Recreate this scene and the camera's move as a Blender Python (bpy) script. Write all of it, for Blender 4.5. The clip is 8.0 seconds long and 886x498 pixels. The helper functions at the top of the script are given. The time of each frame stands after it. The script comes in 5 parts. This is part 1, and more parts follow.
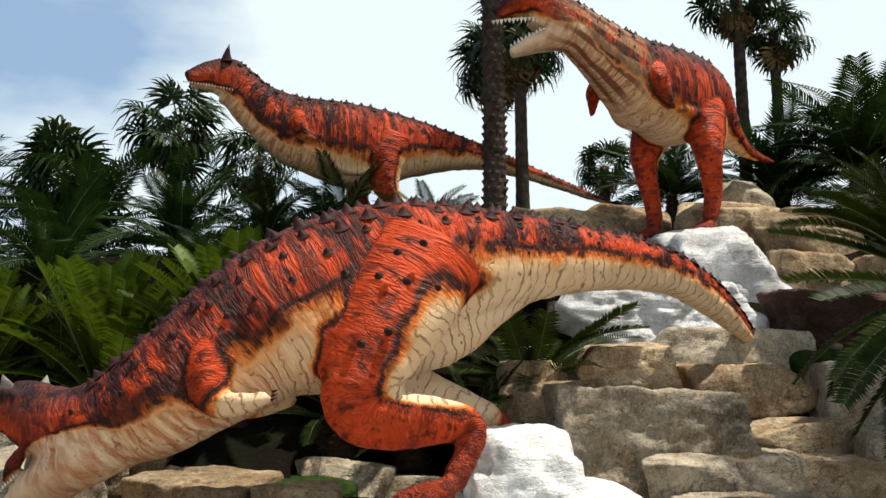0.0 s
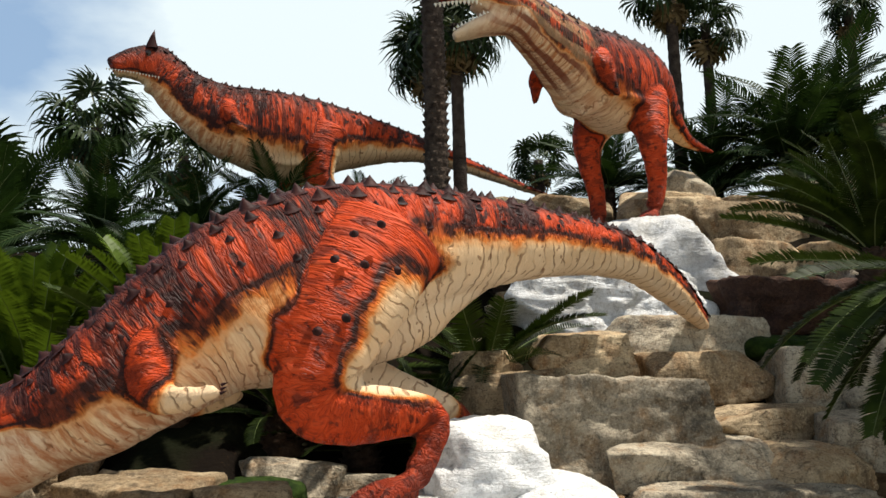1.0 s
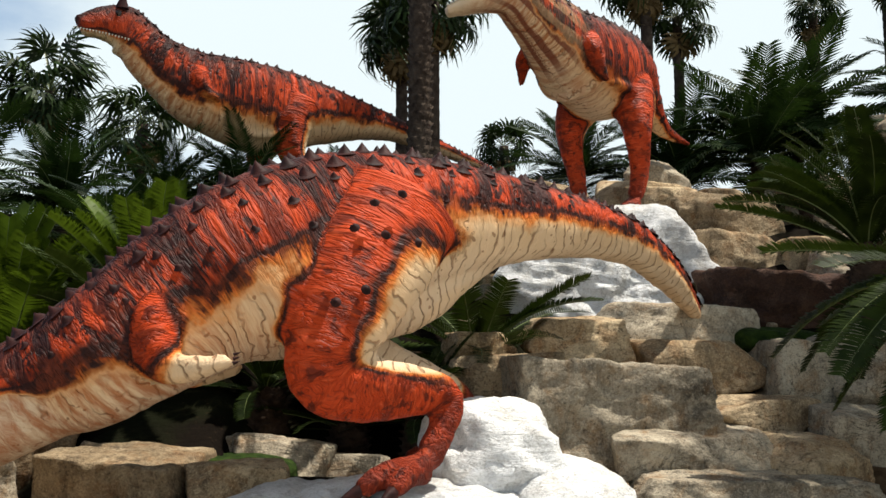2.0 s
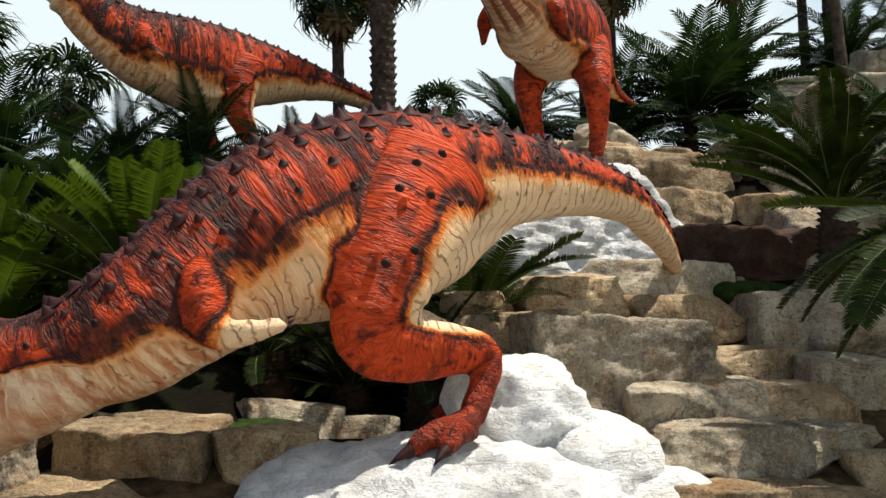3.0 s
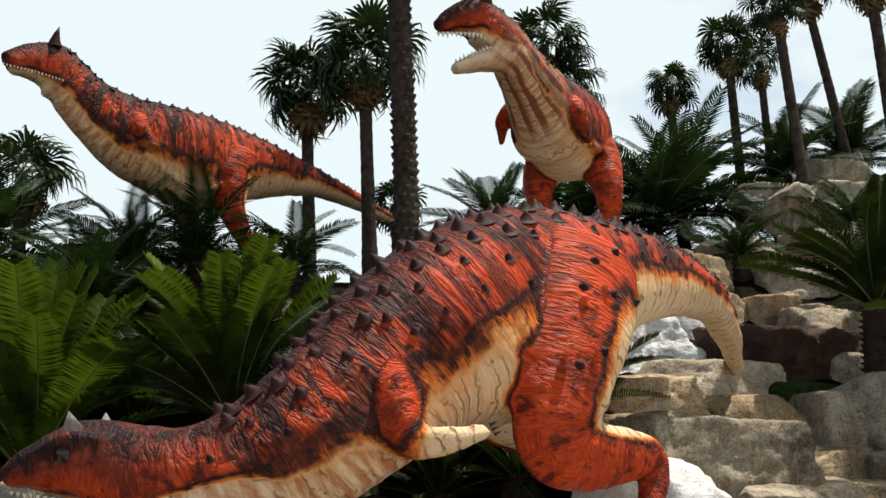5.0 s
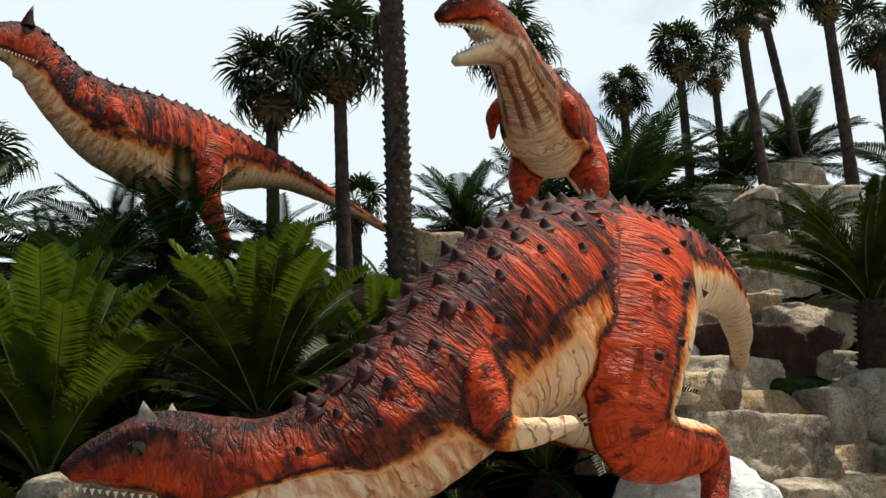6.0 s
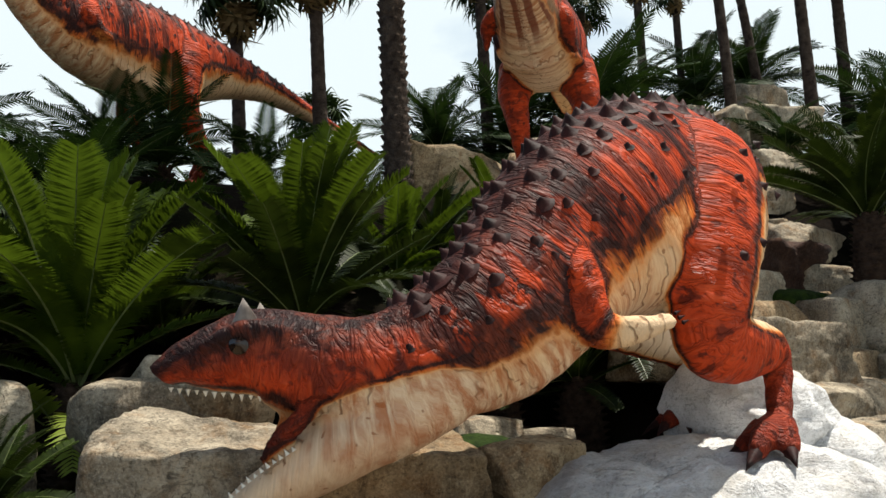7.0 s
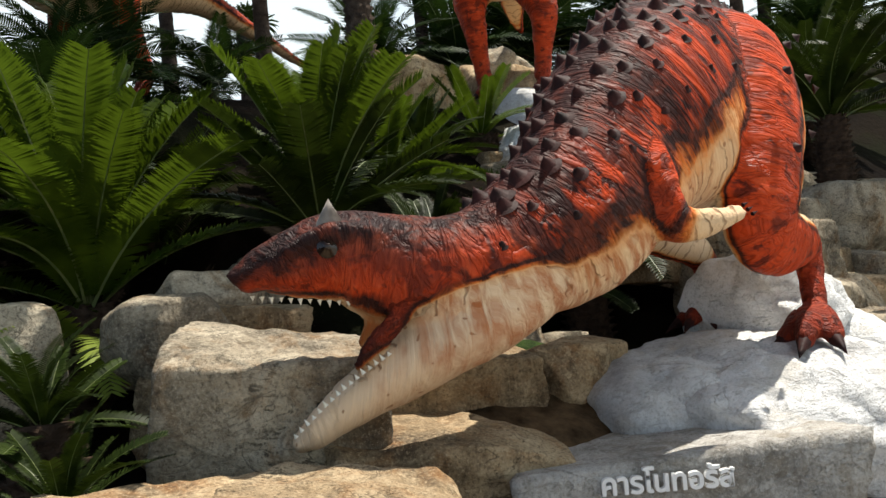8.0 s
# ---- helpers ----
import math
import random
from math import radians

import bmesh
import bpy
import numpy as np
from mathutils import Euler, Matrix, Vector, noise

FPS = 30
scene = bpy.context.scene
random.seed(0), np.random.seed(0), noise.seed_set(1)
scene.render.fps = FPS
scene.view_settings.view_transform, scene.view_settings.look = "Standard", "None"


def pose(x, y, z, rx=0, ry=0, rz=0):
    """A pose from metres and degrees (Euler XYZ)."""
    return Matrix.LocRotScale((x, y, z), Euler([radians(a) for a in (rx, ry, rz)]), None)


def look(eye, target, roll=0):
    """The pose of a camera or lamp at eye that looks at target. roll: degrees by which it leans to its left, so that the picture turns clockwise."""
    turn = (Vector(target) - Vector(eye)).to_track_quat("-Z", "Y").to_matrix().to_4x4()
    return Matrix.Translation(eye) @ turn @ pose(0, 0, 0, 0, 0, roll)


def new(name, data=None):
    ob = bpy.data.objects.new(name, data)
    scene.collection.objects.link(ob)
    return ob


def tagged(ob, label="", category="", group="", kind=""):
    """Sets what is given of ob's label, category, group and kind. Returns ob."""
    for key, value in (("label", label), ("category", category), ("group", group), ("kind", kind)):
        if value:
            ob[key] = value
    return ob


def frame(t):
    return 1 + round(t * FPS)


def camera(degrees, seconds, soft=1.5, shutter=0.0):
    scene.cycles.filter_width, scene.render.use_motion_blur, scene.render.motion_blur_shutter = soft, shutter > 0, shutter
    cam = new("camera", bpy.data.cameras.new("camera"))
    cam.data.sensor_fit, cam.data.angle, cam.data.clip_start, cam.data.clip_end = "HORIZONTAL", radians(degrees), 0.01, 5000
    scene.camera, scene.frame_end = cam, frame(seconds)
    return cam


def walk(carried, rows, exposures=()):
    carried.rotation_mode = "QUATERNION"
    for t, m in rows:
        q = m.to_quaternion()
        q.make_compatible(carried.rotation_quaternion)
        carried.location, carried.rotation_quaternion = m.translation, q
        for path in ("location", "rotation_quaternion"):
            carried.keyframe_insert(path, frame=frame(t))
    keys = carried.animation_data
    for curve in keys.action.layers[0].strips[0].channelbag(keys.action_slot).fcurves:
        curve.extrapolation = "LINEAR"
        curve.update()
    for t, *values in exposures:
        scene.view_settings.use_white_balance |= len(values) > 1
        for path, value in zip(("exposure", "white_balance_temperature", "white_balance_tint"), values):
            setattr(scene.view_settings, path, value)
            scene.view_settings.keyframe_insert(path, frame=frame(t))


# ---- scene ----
cam = camera(47.4, 8.0)
METRES, EYE, TILT, LEAN, TURN = 8.0, 2.0, 9.0, 0.5, 0.0
ROWS = [
    (0.0, 0.0, 0.0, 0.0, 0.0, 0.0, -0.0),
    (0.5, -0.0251, 0.0243, -0.0067, -3.8, 0.33, 0.83),
    (1.0, -0.0365, 0.0589, -0.0202, -4.51, 0.14, 0.54),
    (1.5, -0.0628, 0.0838, -0.0301, -6.2, -0.04, -1.12),
    (3.0, -0.2506, 0.1265, -0.0401, -14.78, -2.5, -1.16),
    (3.5, -0.3168, 0.1436, -0.0402, -18.45, -3.29, -1.51),
    (4.0, -0.3816, 0.1714, -0.0405, -17.6, -0.93, -2.61),
    (4.5, -0.4442, 0.2046, -0.0412, -20.61, 0.83, -2.5),
    (5.0, -0.4972, 0.2462, -0.0457, -22.47, 3.26, -1.48),
    (6.5, -0.6643, 0.3636, -0.071, -30.21, 2.76, -2.11),
    (7.0, -0.7154, 0.4101, -0.0875, -32.29, -0.47, -2.19),
    (7.5, -0.7645, 0.4592, -0.0994, -34.91, -3.82, -2.59),
    (8.0, -0.8138, 0.5063, -0.111, -38.8, -4.55, -0.74),
]
walk(cam, [(t, pose(0, 0, EYE, TILT, LEAN, TURN) @ pose(METRES * x, METRES * y, METRES * z, 90 + pitch, roll, yaw)) for t, x, y, z, yaw, pitch, roll in ROWS],
     exposures=[(0.0, 0.56), (3.0, 0.54), (6.5, 0.50), (8.0, 0.74)])

# ---------- world, sun, exposure ----------
SUN_ELEVATION, SUN_AZIMUTH = 70.0, 94.0      # azimuth: degrees from +y towards +x
world = bpy.data.worlds.new("world")
scene.world = world
world.use_nodes = True
wn, wl = world.node_tree.nodes, world.node_tree.links
wn.clear()
w_out = wn.new("ShaderNodeOutputWorld")
w_bg = wn.new("ShaderNodeBackground")
w_bg.inputs["Strength"].default_value = 0.041
w_sky = wn.new("ShaderNodeTexSky")
w_sky.sky_type = 'NISHITA'
w_sky.sun_disc = False
w_sky.sun_elevation, w_sky.sun_rotation = radians(SUN_ELEVATION), radians(SUN_AZIMUTH)
w_sky.air_density, w_sky.dust_density = 1.0, 2.5
w_co = wn.new("ShaderNodeTexCoord")
w_map = wn.new("ShaderNodeMapping")
w_map.inputs["Scale"].default_value = (1.0, 1.0, 2.2)
w_noise = wn.new("ShaderNodeTexNoise")
w_noise.inputs["Scale"].default_value = 2.3
w_noise.inputs["Detail"].default_value = 7.0
w_noise.inputs["Roughness"].default_value = 0.52
w_ramp = wn.new("ShaderNodeValToRGB")
w_ramp.color_ramp.elements[0].position, w_ramp.color_ramp.elements[1].position = 0.33, 0.50
w_mix = wn.new("ShaderNodeMix")
w_mix.data_type = 'RGBA'
w_mix.inputs["B"].default_value = (14.6, 16.4, 16.9, 1)
wl.new(w_co.outputs["Generated"], w_map.inputs["Vector"])
wl.new(w_map.outputs["Vector"], w_noise.inputs["Vector"])
w_sep = wn.new("ShaderNodeSeparateXYZ")
w_sum = wn.new("ShaderNodeMath")
w_sum.operation = 'MULTIPLY_ADD'
w_sum.inputs[1].default_value = 0.28
wl.new(w_co.outputs["Generated"], w_sep.inputs["Vector"])
wl.new(w_sep.outputs["X"], w_sum.inputs[0])
wl.new(w_noise.outputs["Fac"], w_sum.inputs[2])
wl.new(w_sum.outputs[0], w_ramp.inputs["Fac"])
# haze and cloud lie low over the horizon, the zenith is clear
w_low = wn.new("ShaderNodeMapRange")
w_low.interpolation_type = 'SMOOTHSTEP'
w_low.inputs["From Min"].default_value, w_low.inputs["From Max"].default_value = 0.85, 0.50
wl.new(w_sep.outputs["Z"], w_low.inputs["Value"])
w_cover = wn.new("ShaderNodeMath")
w_cover.operation = 'MULTIPLY'
wl.new(w_ramp.outputs["Color"], w_cover.inputs[0])
wl.new(w_low.outputs["Result"], w_cover.inputs[1])
wl.new(w_cover.outputs[0], w_mix.inputs["Factor"])
w_haze = wn.new("ShaderNodeMix")
w_haze.data_type, w_haze.blend_type = 'RGBA', 'ADD'
w_haze.inputs["B"].default_value = (3.8, 5.6, 7.8, 1)
wl.new(w_low.outputs["Result"], w_haze.inputs["Factor"])
wl.new(w_sky.outputs["Color"], w_haze.inputs["A"])
wl.new(w_haze.outputs["Result"], w_mix.inputs["A"])
wl.new(w_mix.outputs["Result"], w_bg.inputs["Color"])
wl.new(w_bg.outputs["Background"], w_out.inputs["Surface"])

sun = new("sun", bpy.data.lights.new("sun", "SUN"))
sun.data.energy, sun.data.angle, sun.data.color = 4.8, radians(0.6), (1.0, 0.94, 0.84)
az, el = radians(SUN_AZIMUTH), radians(SUN_ELEVATION)
sun.matrix_world = look((40 * math.sin(az) * math.cos(el), 40 * math.cos(az) * math.cos(el), 40 * math.sin(el)), (0, 0, 0))


# ---------- materials ----------
class Mat:
    """A node material with short ways to add nodes."""

    def __init__(self, name, rough=0.7, metal=0.0, spec=0.5):
        self.m = bpy.data.materials.new(name)
        self.m.use_nodes = True
        self.n, self.l = self.m.node_tree.nodes, self.m.node_tree.links
        self.p = self.n["Principled BSDF"]
        self.p.inputs["Roughness"].default_value = rough
        self.p.inputs["Metallic"].default_value = metal
        self.p.inputs["Specular IOR Level"].default_value = spec

    def add(self, kind, **kw):
        node = self.n.new(kind)
        for key, value in kw.items():
            if key in node.inputs:
                self.put(value, node.inputs[key])
        return node

    def put(self, value, socket):
        if isinstance(value, bpy.types.NodeSocket):
            self.l.new(value, socket)
        else:
            socket.default_value = value

    def noise(self, vec, scale, detail=4.0, rough=0.55, distortion=0.0):
        return self.add("ShaderNodeTexNoise", Vector=vec, Scale=scale, Detail=detail, Roughness=rough, Distortion=distortion).outputs["Fac"]

    def coord(self, scale=(1, 1, 1), source=None):
        src = source or self.n.new("ShaderNodeTexCoord").outputs["Object"]
        return self.add("ShaderNodeMapping", Vector=src, Scale=scale).outputs["Vector"]

    def ramp(self, fac, stops):
        node = self.n.new("ShaderNodeValToRGB")
        els = node.color_ramp.elements
        while len(els) < len(stops):
            els.new(0.5)
        for e, (pos, col) in zip(els, stops):
            e.position, e.color = pos, (*(col if isinstance(col, tuple) else (col,) * 3), 1)
        self.l.new(fac, node.inputs["Fac"])
        return node.outputs["Color"]

    def mix(self, fac, a, b, blend='MIX'):
        node = self.n.new("ShaderNodeMix")
        node.data_type, node.blend_type = 'RGBA', blend
        for value, key in ((fac, "Factor"), (a, "A"), (b, "B")):
            self.put((*value, 1) if isinstance(value, tuple) and len(value) == 3 else value, node.inputs[key])
        return node.outputs["Result"]

    def math(self, op, a, b=0.0, c=0.0):
        node = self.n.new("ShaderNodeMath")
        node.operation = op
        for i, value in enumerate((a, b, c)):
            self.put(value, node.inputs[i])
        return node.outputs[0]

    def bump(self, height, strength=0.3, distance=0.02, normal=None):
        node = self.add("ShaderNodeBump", Height=height, Strength=strength, Distance=distance)
        if normal:
            self.l.new(normal, node.inputs["Normal"])
        return node.outputs["Normal"]

    def done(self, colour=None, normal=None, rough=None):
        if colour is not None:
            self.put((*colour, 1) if isinstance(colour, tuple) else colour, self.p.inputs["Base Color"])
        if normal is not None:
            self.put(normal, self.p.inputs["Normal"])
        if rough is not None:
            self.put(rough, self.p.inputs["Roughness"])
        return self.m


def stone(name, light, mid, dark, stain, relief=1.9, layers=5.0, streaks=0.55):
    k = Mat(name, 0.9, spec=0.25)
    rnd = k.n.new("ShaderNodeObjectInfo").outputs["Random"]
    geo = k.n.new("ShaderNodeNewGeometry").outputs["Position"]
    v = k.coord(source=geo)
    big = k.noise(v, 1.3, 5, 0.55, 0.4)
    fine = k.noise(v, 14, 8, 0.65)
    grit = k.noise(v, 70, 3, 0.6)
    layer = k.noise(k.coord((2.5, 2.5, layers), geo), 1.5, 6, 0.62, 1.2)
    col = k.ramp(big, [(0.3, dark), (0.48, mid), (0.68, light)])
    col = k.mix(k.ramp(fine, [(0.42, 0.0), (0.66, 0.40)]), col, light)
    col = k.mix(k.ramp(k.noise(v, 3.1, 7, 0.62, 0.8), [(0.50, 0.0), (0.68, 0.75)]), col, stain)
    col = k.mix(k.ramp(k.noise(v, 9, 6, 0.7), [(0.57, 0.0), (0.70, 0.65)]), col, dark)
    col = k.mix(k.ramp(k.noise(v, 4.3, 7, 0.68, 0.3), [(0.55, 0.0), (0.63, 0.5)]), col, tuple(min(0.86, c * 1.22) for c in light))
    streak = k.noise(k.coord((5.0, 5.0, 0.7), geo), 1.0, 6, 0.65, 0.5)
    col = k.mix(k.ramp(streak, [(0.52, 0.0), (0.68, streaks)]), col, dark)
    pit = k.noise(v, 27, 6, 0.7)
    col = k.mix(k.ramp(pit, [(0.30, 0.8), (0.44, 0.0)]), col, dark)
    speck = k.noise(v, 48, 4, 0.75)
    col = k.mix(k.ramp(speck, [(0.53, 0.0), (0.66, 0.55)]), col, dark)
    col = k.mix(k.ramp(speck, [(0.34, 0.45), (0.46, 0.0)]), col, tuple(min(0.86, c * 1.25) for c in light))
    tone = k.ramp(rnd, [(0.0, 0.72), (1.0, 1.15)])
    col = k.mix(1.0, col, tone, 'MULTIPLY')
    # thin dark cracks
    crack = k.math('ABSOLUTE', k.math('SUBTRACT', k.noise(k.coord((1.0, 1.0, 1.8), geo), 2.3, 5, 0.6, 1.0), 0.5))
    cut = k.ramp(crack, [(0.0, 1.0), (0.012, 0.0)])
    col = k.mix(k.math('MULTIPLY', cut, k.ramp(big, [(0.45, 0.0), (0.6, 0.8)])), col, dark)
    n1 = k.bump(layer, 0.40 * relief, 0.05)
    n2 = k.bump(fine, 0.34 * relief, 0.03, n1)
    n2 = k.bump(k.math('MULTIPLY', cut, -1.0), 0.3 * relief, 0.02, n2)
    n2 = k.bump(pit, 0.45 * relief, 0.012, n2)
    n3 = k.bump(grit, 0.35 * relief, 0.008, n2)
    return k.done(col, n3)


STONE_TAN = stone("limestone_tan", (0.55, 0.43, 0.27), (0.32, 0.225, 0.125), (0.050, 0.034, 0.021), (0.26, 0.12, 0.038))
STONE_GREY = stone("limestone_grey", (0.54, 0.47, 0.35), (0.31, 0.26, 0.185), (0.052, 0.043, 0.032), (0.28, 0.155, 0.062))
STONE_PALE = stone("limestone_pale", (0.68, 0.66, 0.62), (0.50, 0.48, 0.44), (0.20, 0.18, 0.15), (0.38, 0.33, 0.25), 2.2, 6.0)
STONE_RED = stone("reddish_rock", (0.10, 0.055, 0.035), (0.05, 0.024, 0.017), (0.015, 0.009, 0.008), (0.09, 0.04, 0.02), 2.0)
STONE_WHITE = stone("white_rock", (0.80, 0.80, 0.79), (0.68, 0.68, 0.67), (0.36, 0.35, 0.33), (0.58, 0.54, 0.47), 2.0, 10.0, 0.2)


def soil():
    k = Mat("soil_with_shade", 1.0, spec=0.03)
    v = k.coord()
    # near-black soil: the shade of plants and statue is put into its colour
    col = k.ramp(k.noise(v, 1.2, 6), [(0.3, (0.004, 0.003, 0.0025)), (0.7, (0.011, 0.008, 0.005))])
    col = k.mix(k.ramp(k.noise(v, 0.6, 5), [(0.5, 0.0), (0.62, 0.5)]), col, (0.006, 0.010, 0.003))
    col = k.mix(k.ramp(k.noise(v, 22, 4), [(0.64, 0.0), (0.72, 0.5)]), col, (0.05, 0.030, 0.017))
    sep = k.add("ShaderNodeSeparateXYZ", Vector=v)
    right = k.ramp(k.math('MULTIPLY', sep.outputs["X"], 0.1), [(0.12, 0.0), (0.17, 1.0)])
    # left of this edge the soil keeps the shade colour, without dry dirt
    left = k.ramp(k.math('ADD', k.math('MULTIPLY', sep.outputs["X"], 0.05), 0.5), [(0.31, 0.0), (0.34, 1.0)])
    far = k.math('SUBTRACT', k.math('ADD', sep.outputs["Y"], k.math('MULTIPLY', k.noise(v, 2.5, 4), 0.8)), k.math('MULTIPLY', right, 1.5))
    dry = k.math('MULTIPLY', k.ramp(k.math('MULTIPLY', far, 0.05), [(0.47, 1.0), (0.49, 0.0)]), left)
    # dry brown dirt, toned down for the shade in the gaps between rocks
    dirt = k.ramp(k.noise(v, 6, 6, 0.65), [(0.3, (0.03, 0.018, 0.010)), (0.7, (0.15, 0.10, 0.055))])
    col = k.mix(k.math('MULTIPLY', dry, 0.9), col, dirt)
    # unseen pale ground in front, added to bounce sun onto rocks and statue
    edge = k.math('ADD', sep.outputs["Y"], k.math('MULTIPLY', k.noise(v, 1.5, 4), 0.6))
    path = k.ramp(k.math('MULTIPLY', edge, 0.1), [(0.66, 1.0), (0.68, 0.0)])
    bounce_paving = k.ramp(k.noise(v, 5, 6), [(0.3, (0.30, 0.27, 0.23)), (0.7, (0.40, 0.37, 0.32))])
    col = k.mix(path, col, bounce_paving)
    return k.done(col, k.bump(k.noise(v, 9, 6), 0.8, 0.05))


def skin():
    """Painted statue hide: red with dark stripes above, cream and creased below."""
    k = Mat("painted_hide", 0.5, spec=0.09)
    at = k.n.new("ShaderNodeAttribute")
    at.attribute_name = "hide"
    sep = k.add("ShaderNodeSeparateXYZ", Vector=at.outputs["Vector"])
    s, th, e = sep.outputs["X"], sep.outputs["Y"], sep.outputs["Z"]
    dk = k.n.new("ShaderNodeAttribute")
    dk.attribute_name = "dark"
    obj = k.coord()

    def flat(a, b):
        return k.add("ShaderNodeCombineXYZ", X=k.math('MULTIPLY', s, a), Y=k.math('MULTIPLY', th, b), Z=0.0).outputs["Vector"]
    wob = k.noise(obj, 3.2, 4, 0.6)
    ee = k.math('ADD', e, k.math('MULTIPLY', k.math('SUBTRACT', wob, 0.5), 0.72))
    # fraction 0 at the ridge, 1 deep in the belly
    f = k.math('ADD', k.math('MULTIPLY', ee, 0.4), 0.7)
    base = k.ramp(f, [(0.02, (0.12, 0.045, 0.04)), (0.12, (0.36, 0.065, 0.032)), (0.28, (0.47, 0.052, 0.014)), (0.54, (0.48, 0.050, 0.010)),
                      (0.63, (0.60, 0.12, 0.018)), (0.672, (0.60, 0.19, 0.04)), (0.70, (0.64, 0.33, 0.14)), (0.75, (0.68, 0.46, 0.26)), (1.0, (0.68, 0.51, 0.34))])
    limb_on = k.math('GREATER_THAN', s, 15.0)
    red = k.ramp(f, [(0.645, 1.0), (0.70, 0.0)])
    # bold dark bars across the body, dabs between them, feathered by brush strokes
    brush = k.noise(flat(26.0, 1.2), 1.0, 3, 0.6, 0.3)
    soft = k.math('MULTIPLY', k.math('SUBTRACT', brush, 0.5), 0.24)
    bars = k.noise(flat(3.1, 0.42), 1.0, 3, 0.55, 0.5)
    dabs = k.noise(flat(9.0, 2.1), 1.0, 3, 0.6, 0.4)
    m1 = k.ramp(k.math('ADD', bars, soft), [(0.505, 0.0), (0.575, 0.97)])
    m2 = k.ramp(k.math('ADD', dabs, soft), [(0.545, 0.0), (0.615, 0.95)])
    calm = k.ramp(k.math('MULTIPLY', s, 0.1), [(0.10, 0.65), (0.16, 1.0)])
    m1 = k.math('MULTIPLY', m1, k.math('SUBTRACT', calm, k.math('MULTIPLY', limb_on, 0.45)))
    m2 = k.math('MULTIPLY', m2, k.math('SUBTRACT', calm, k.math('MULTIPLY', limb_on, 0.25)))
    m3 = k.ramp(k.math('ADD', f, k.math('MULTIPLY', soft, 0.25)), [(0.50, 0.0), (0.565, 0.98), (0.605, 0.95), (0.645, 0.0)])
    m3 = k.math('MULTIPLY', m3, k.ramp(k.noise(flat(1.9, 0.3), 1.0, 3), [(0.32, 0.0), (0.42, 1.0)]))
    neck = k.ramp(k.math('MULTIPLY', s, 0.1), [(0.09, 0.0), (0.13, 0.95), (0.40, 0.7), (0.50, 0.0)])
    m4 = k.math('MULTIPLY', k.ramp(k.math('ADD', k.noise(flat(8.0, 0.5), 1.0, 3, 0.55, 0.4), soft), [(0.475, 0.0), (0.545, 1.0)]), neck)
    m2 = k.math('MAXIMUM', m2, m4)
    back = k.ramp(k.math('ADD', f, k.math('MULTIPLY', k.math('SUBTRACT', dabs, 0.5), 0.55)), [(0.11, 0.92), (0.33, 0.0)])
    fine_lines = k.ramp(k.noise(flat(46.0, 2.0), 1.0, 3, 0.6, 0.6), [(0.56, 0.0), (0.64, 0.22)])
    marks = k.math('MAXIMUM', k.math('MAXIMUM', m1, m2), k.math('MAXIMUM', m3, back))
    nape = k.math('MULTIPLY', k.ramp(k.math('MULTIPLY', s, 0.1), [(0.15, 0.6), (0.36, 0.0)]), k.ramp(k.math('ADD', f, soft), [(0.24, 1.0), (0.46, 0.0)]))
    marks = k.math('MAXIMUM', marks, k.math('MULTIPLY', nape, k.ramp(dabs, [(0.40, 0.3), (0.52, 1.0)])))
    marks = k.math('MULTIPLY', k.math('MAXIMUM', marks, fine_lines), red)
    col = k.mix(marks, base, (0.014, 0.009, 0.009))
    # worn dry-brushed patches
    col = k.mix(k.math('MULTIPLY', k.ramp(k.noise(obj, 7, 6, 0.65), [(0.5, 0.0), (0.75, 0.3)]), red), col, (0.56, 0.10, 0.035))
    # thin dark creases across the belly
    cr = k.math('FRACT', k.math('ADD', k.math('MULTIPLY', s, 8.5), k.math('MULTIPLY', k.noise(obj, 2.6, 3, 0.6), 3.2)))
    line = k.ramp(k.math('ABSOLUTE', k.math('SUBTRACT', cr, 0.5)), [(0.0, 1.0), (0.045, 0.75), (0.10, 0.0)])
    line = k.math('MULTIPLY', line, k.math('LESS_THAN', f, 1.32))
    pale = k.ramp(f, [(0.69, 0.0), (0.73, 1.0)])
    fade = k.ramp(k.noise(flat(4.0, 1.5), 1.0, 3), [(0.36, 0.15), (0.56, 1.0)])
    lines = k.math('MULTIPLY', k.math('MULTIPLY', line, pale), fade)
    col = k.mix(k.math('MULTIPLY', lines, 0.72), col, (0.17, 0.075, 0.03))
    spots = k.ramp(k.noise(obj, 16, 1, 0.4), [(0.70, 0.0), (0.73, 0.7)])
    col = k.mix(k.math('MULTIPLY', spots, pale), col, (0.20, 0.09, 0.04))
    # orange wash and brown streaks that run down into the pale throat
    throat = k.ramp(k.math('MULTIPLY', k.math('ADD', s, k.math('MULTIPLY', k.math('SUBTRACT', wob, 0.5), 0.8)), 0.2), [(0.19, 0.0), (0.25, 1.0), (0.44, 1.0), (0.72, 0.0)])
    streak = k.ramp(k.noise(flat(24.0, 1.3), 1.0, 5, 0.65, 0.25), [(0.38, 0.0), (0.60, 1.0)])
    wash = k.math('MULTIPLY', k.math('MULTIPLY', throat, pale), streak)
    col = k.mix(k.math('MULTIPLY', wash, 0.8), col, (0.36, 0.10, 0.022))
    # lengthwise bands on a striped neck
    ln = k.n.new("ShaderNodeAttribute")
    ln.attribute_name = "lined"
    band = k.math('SINE', k.math('ADD', k.math('MULTIPLY', th, 11.0), k.math('MULTIPLY', k.noise(flat(1.6, 3.0), 1.0, 3), 5.0)))
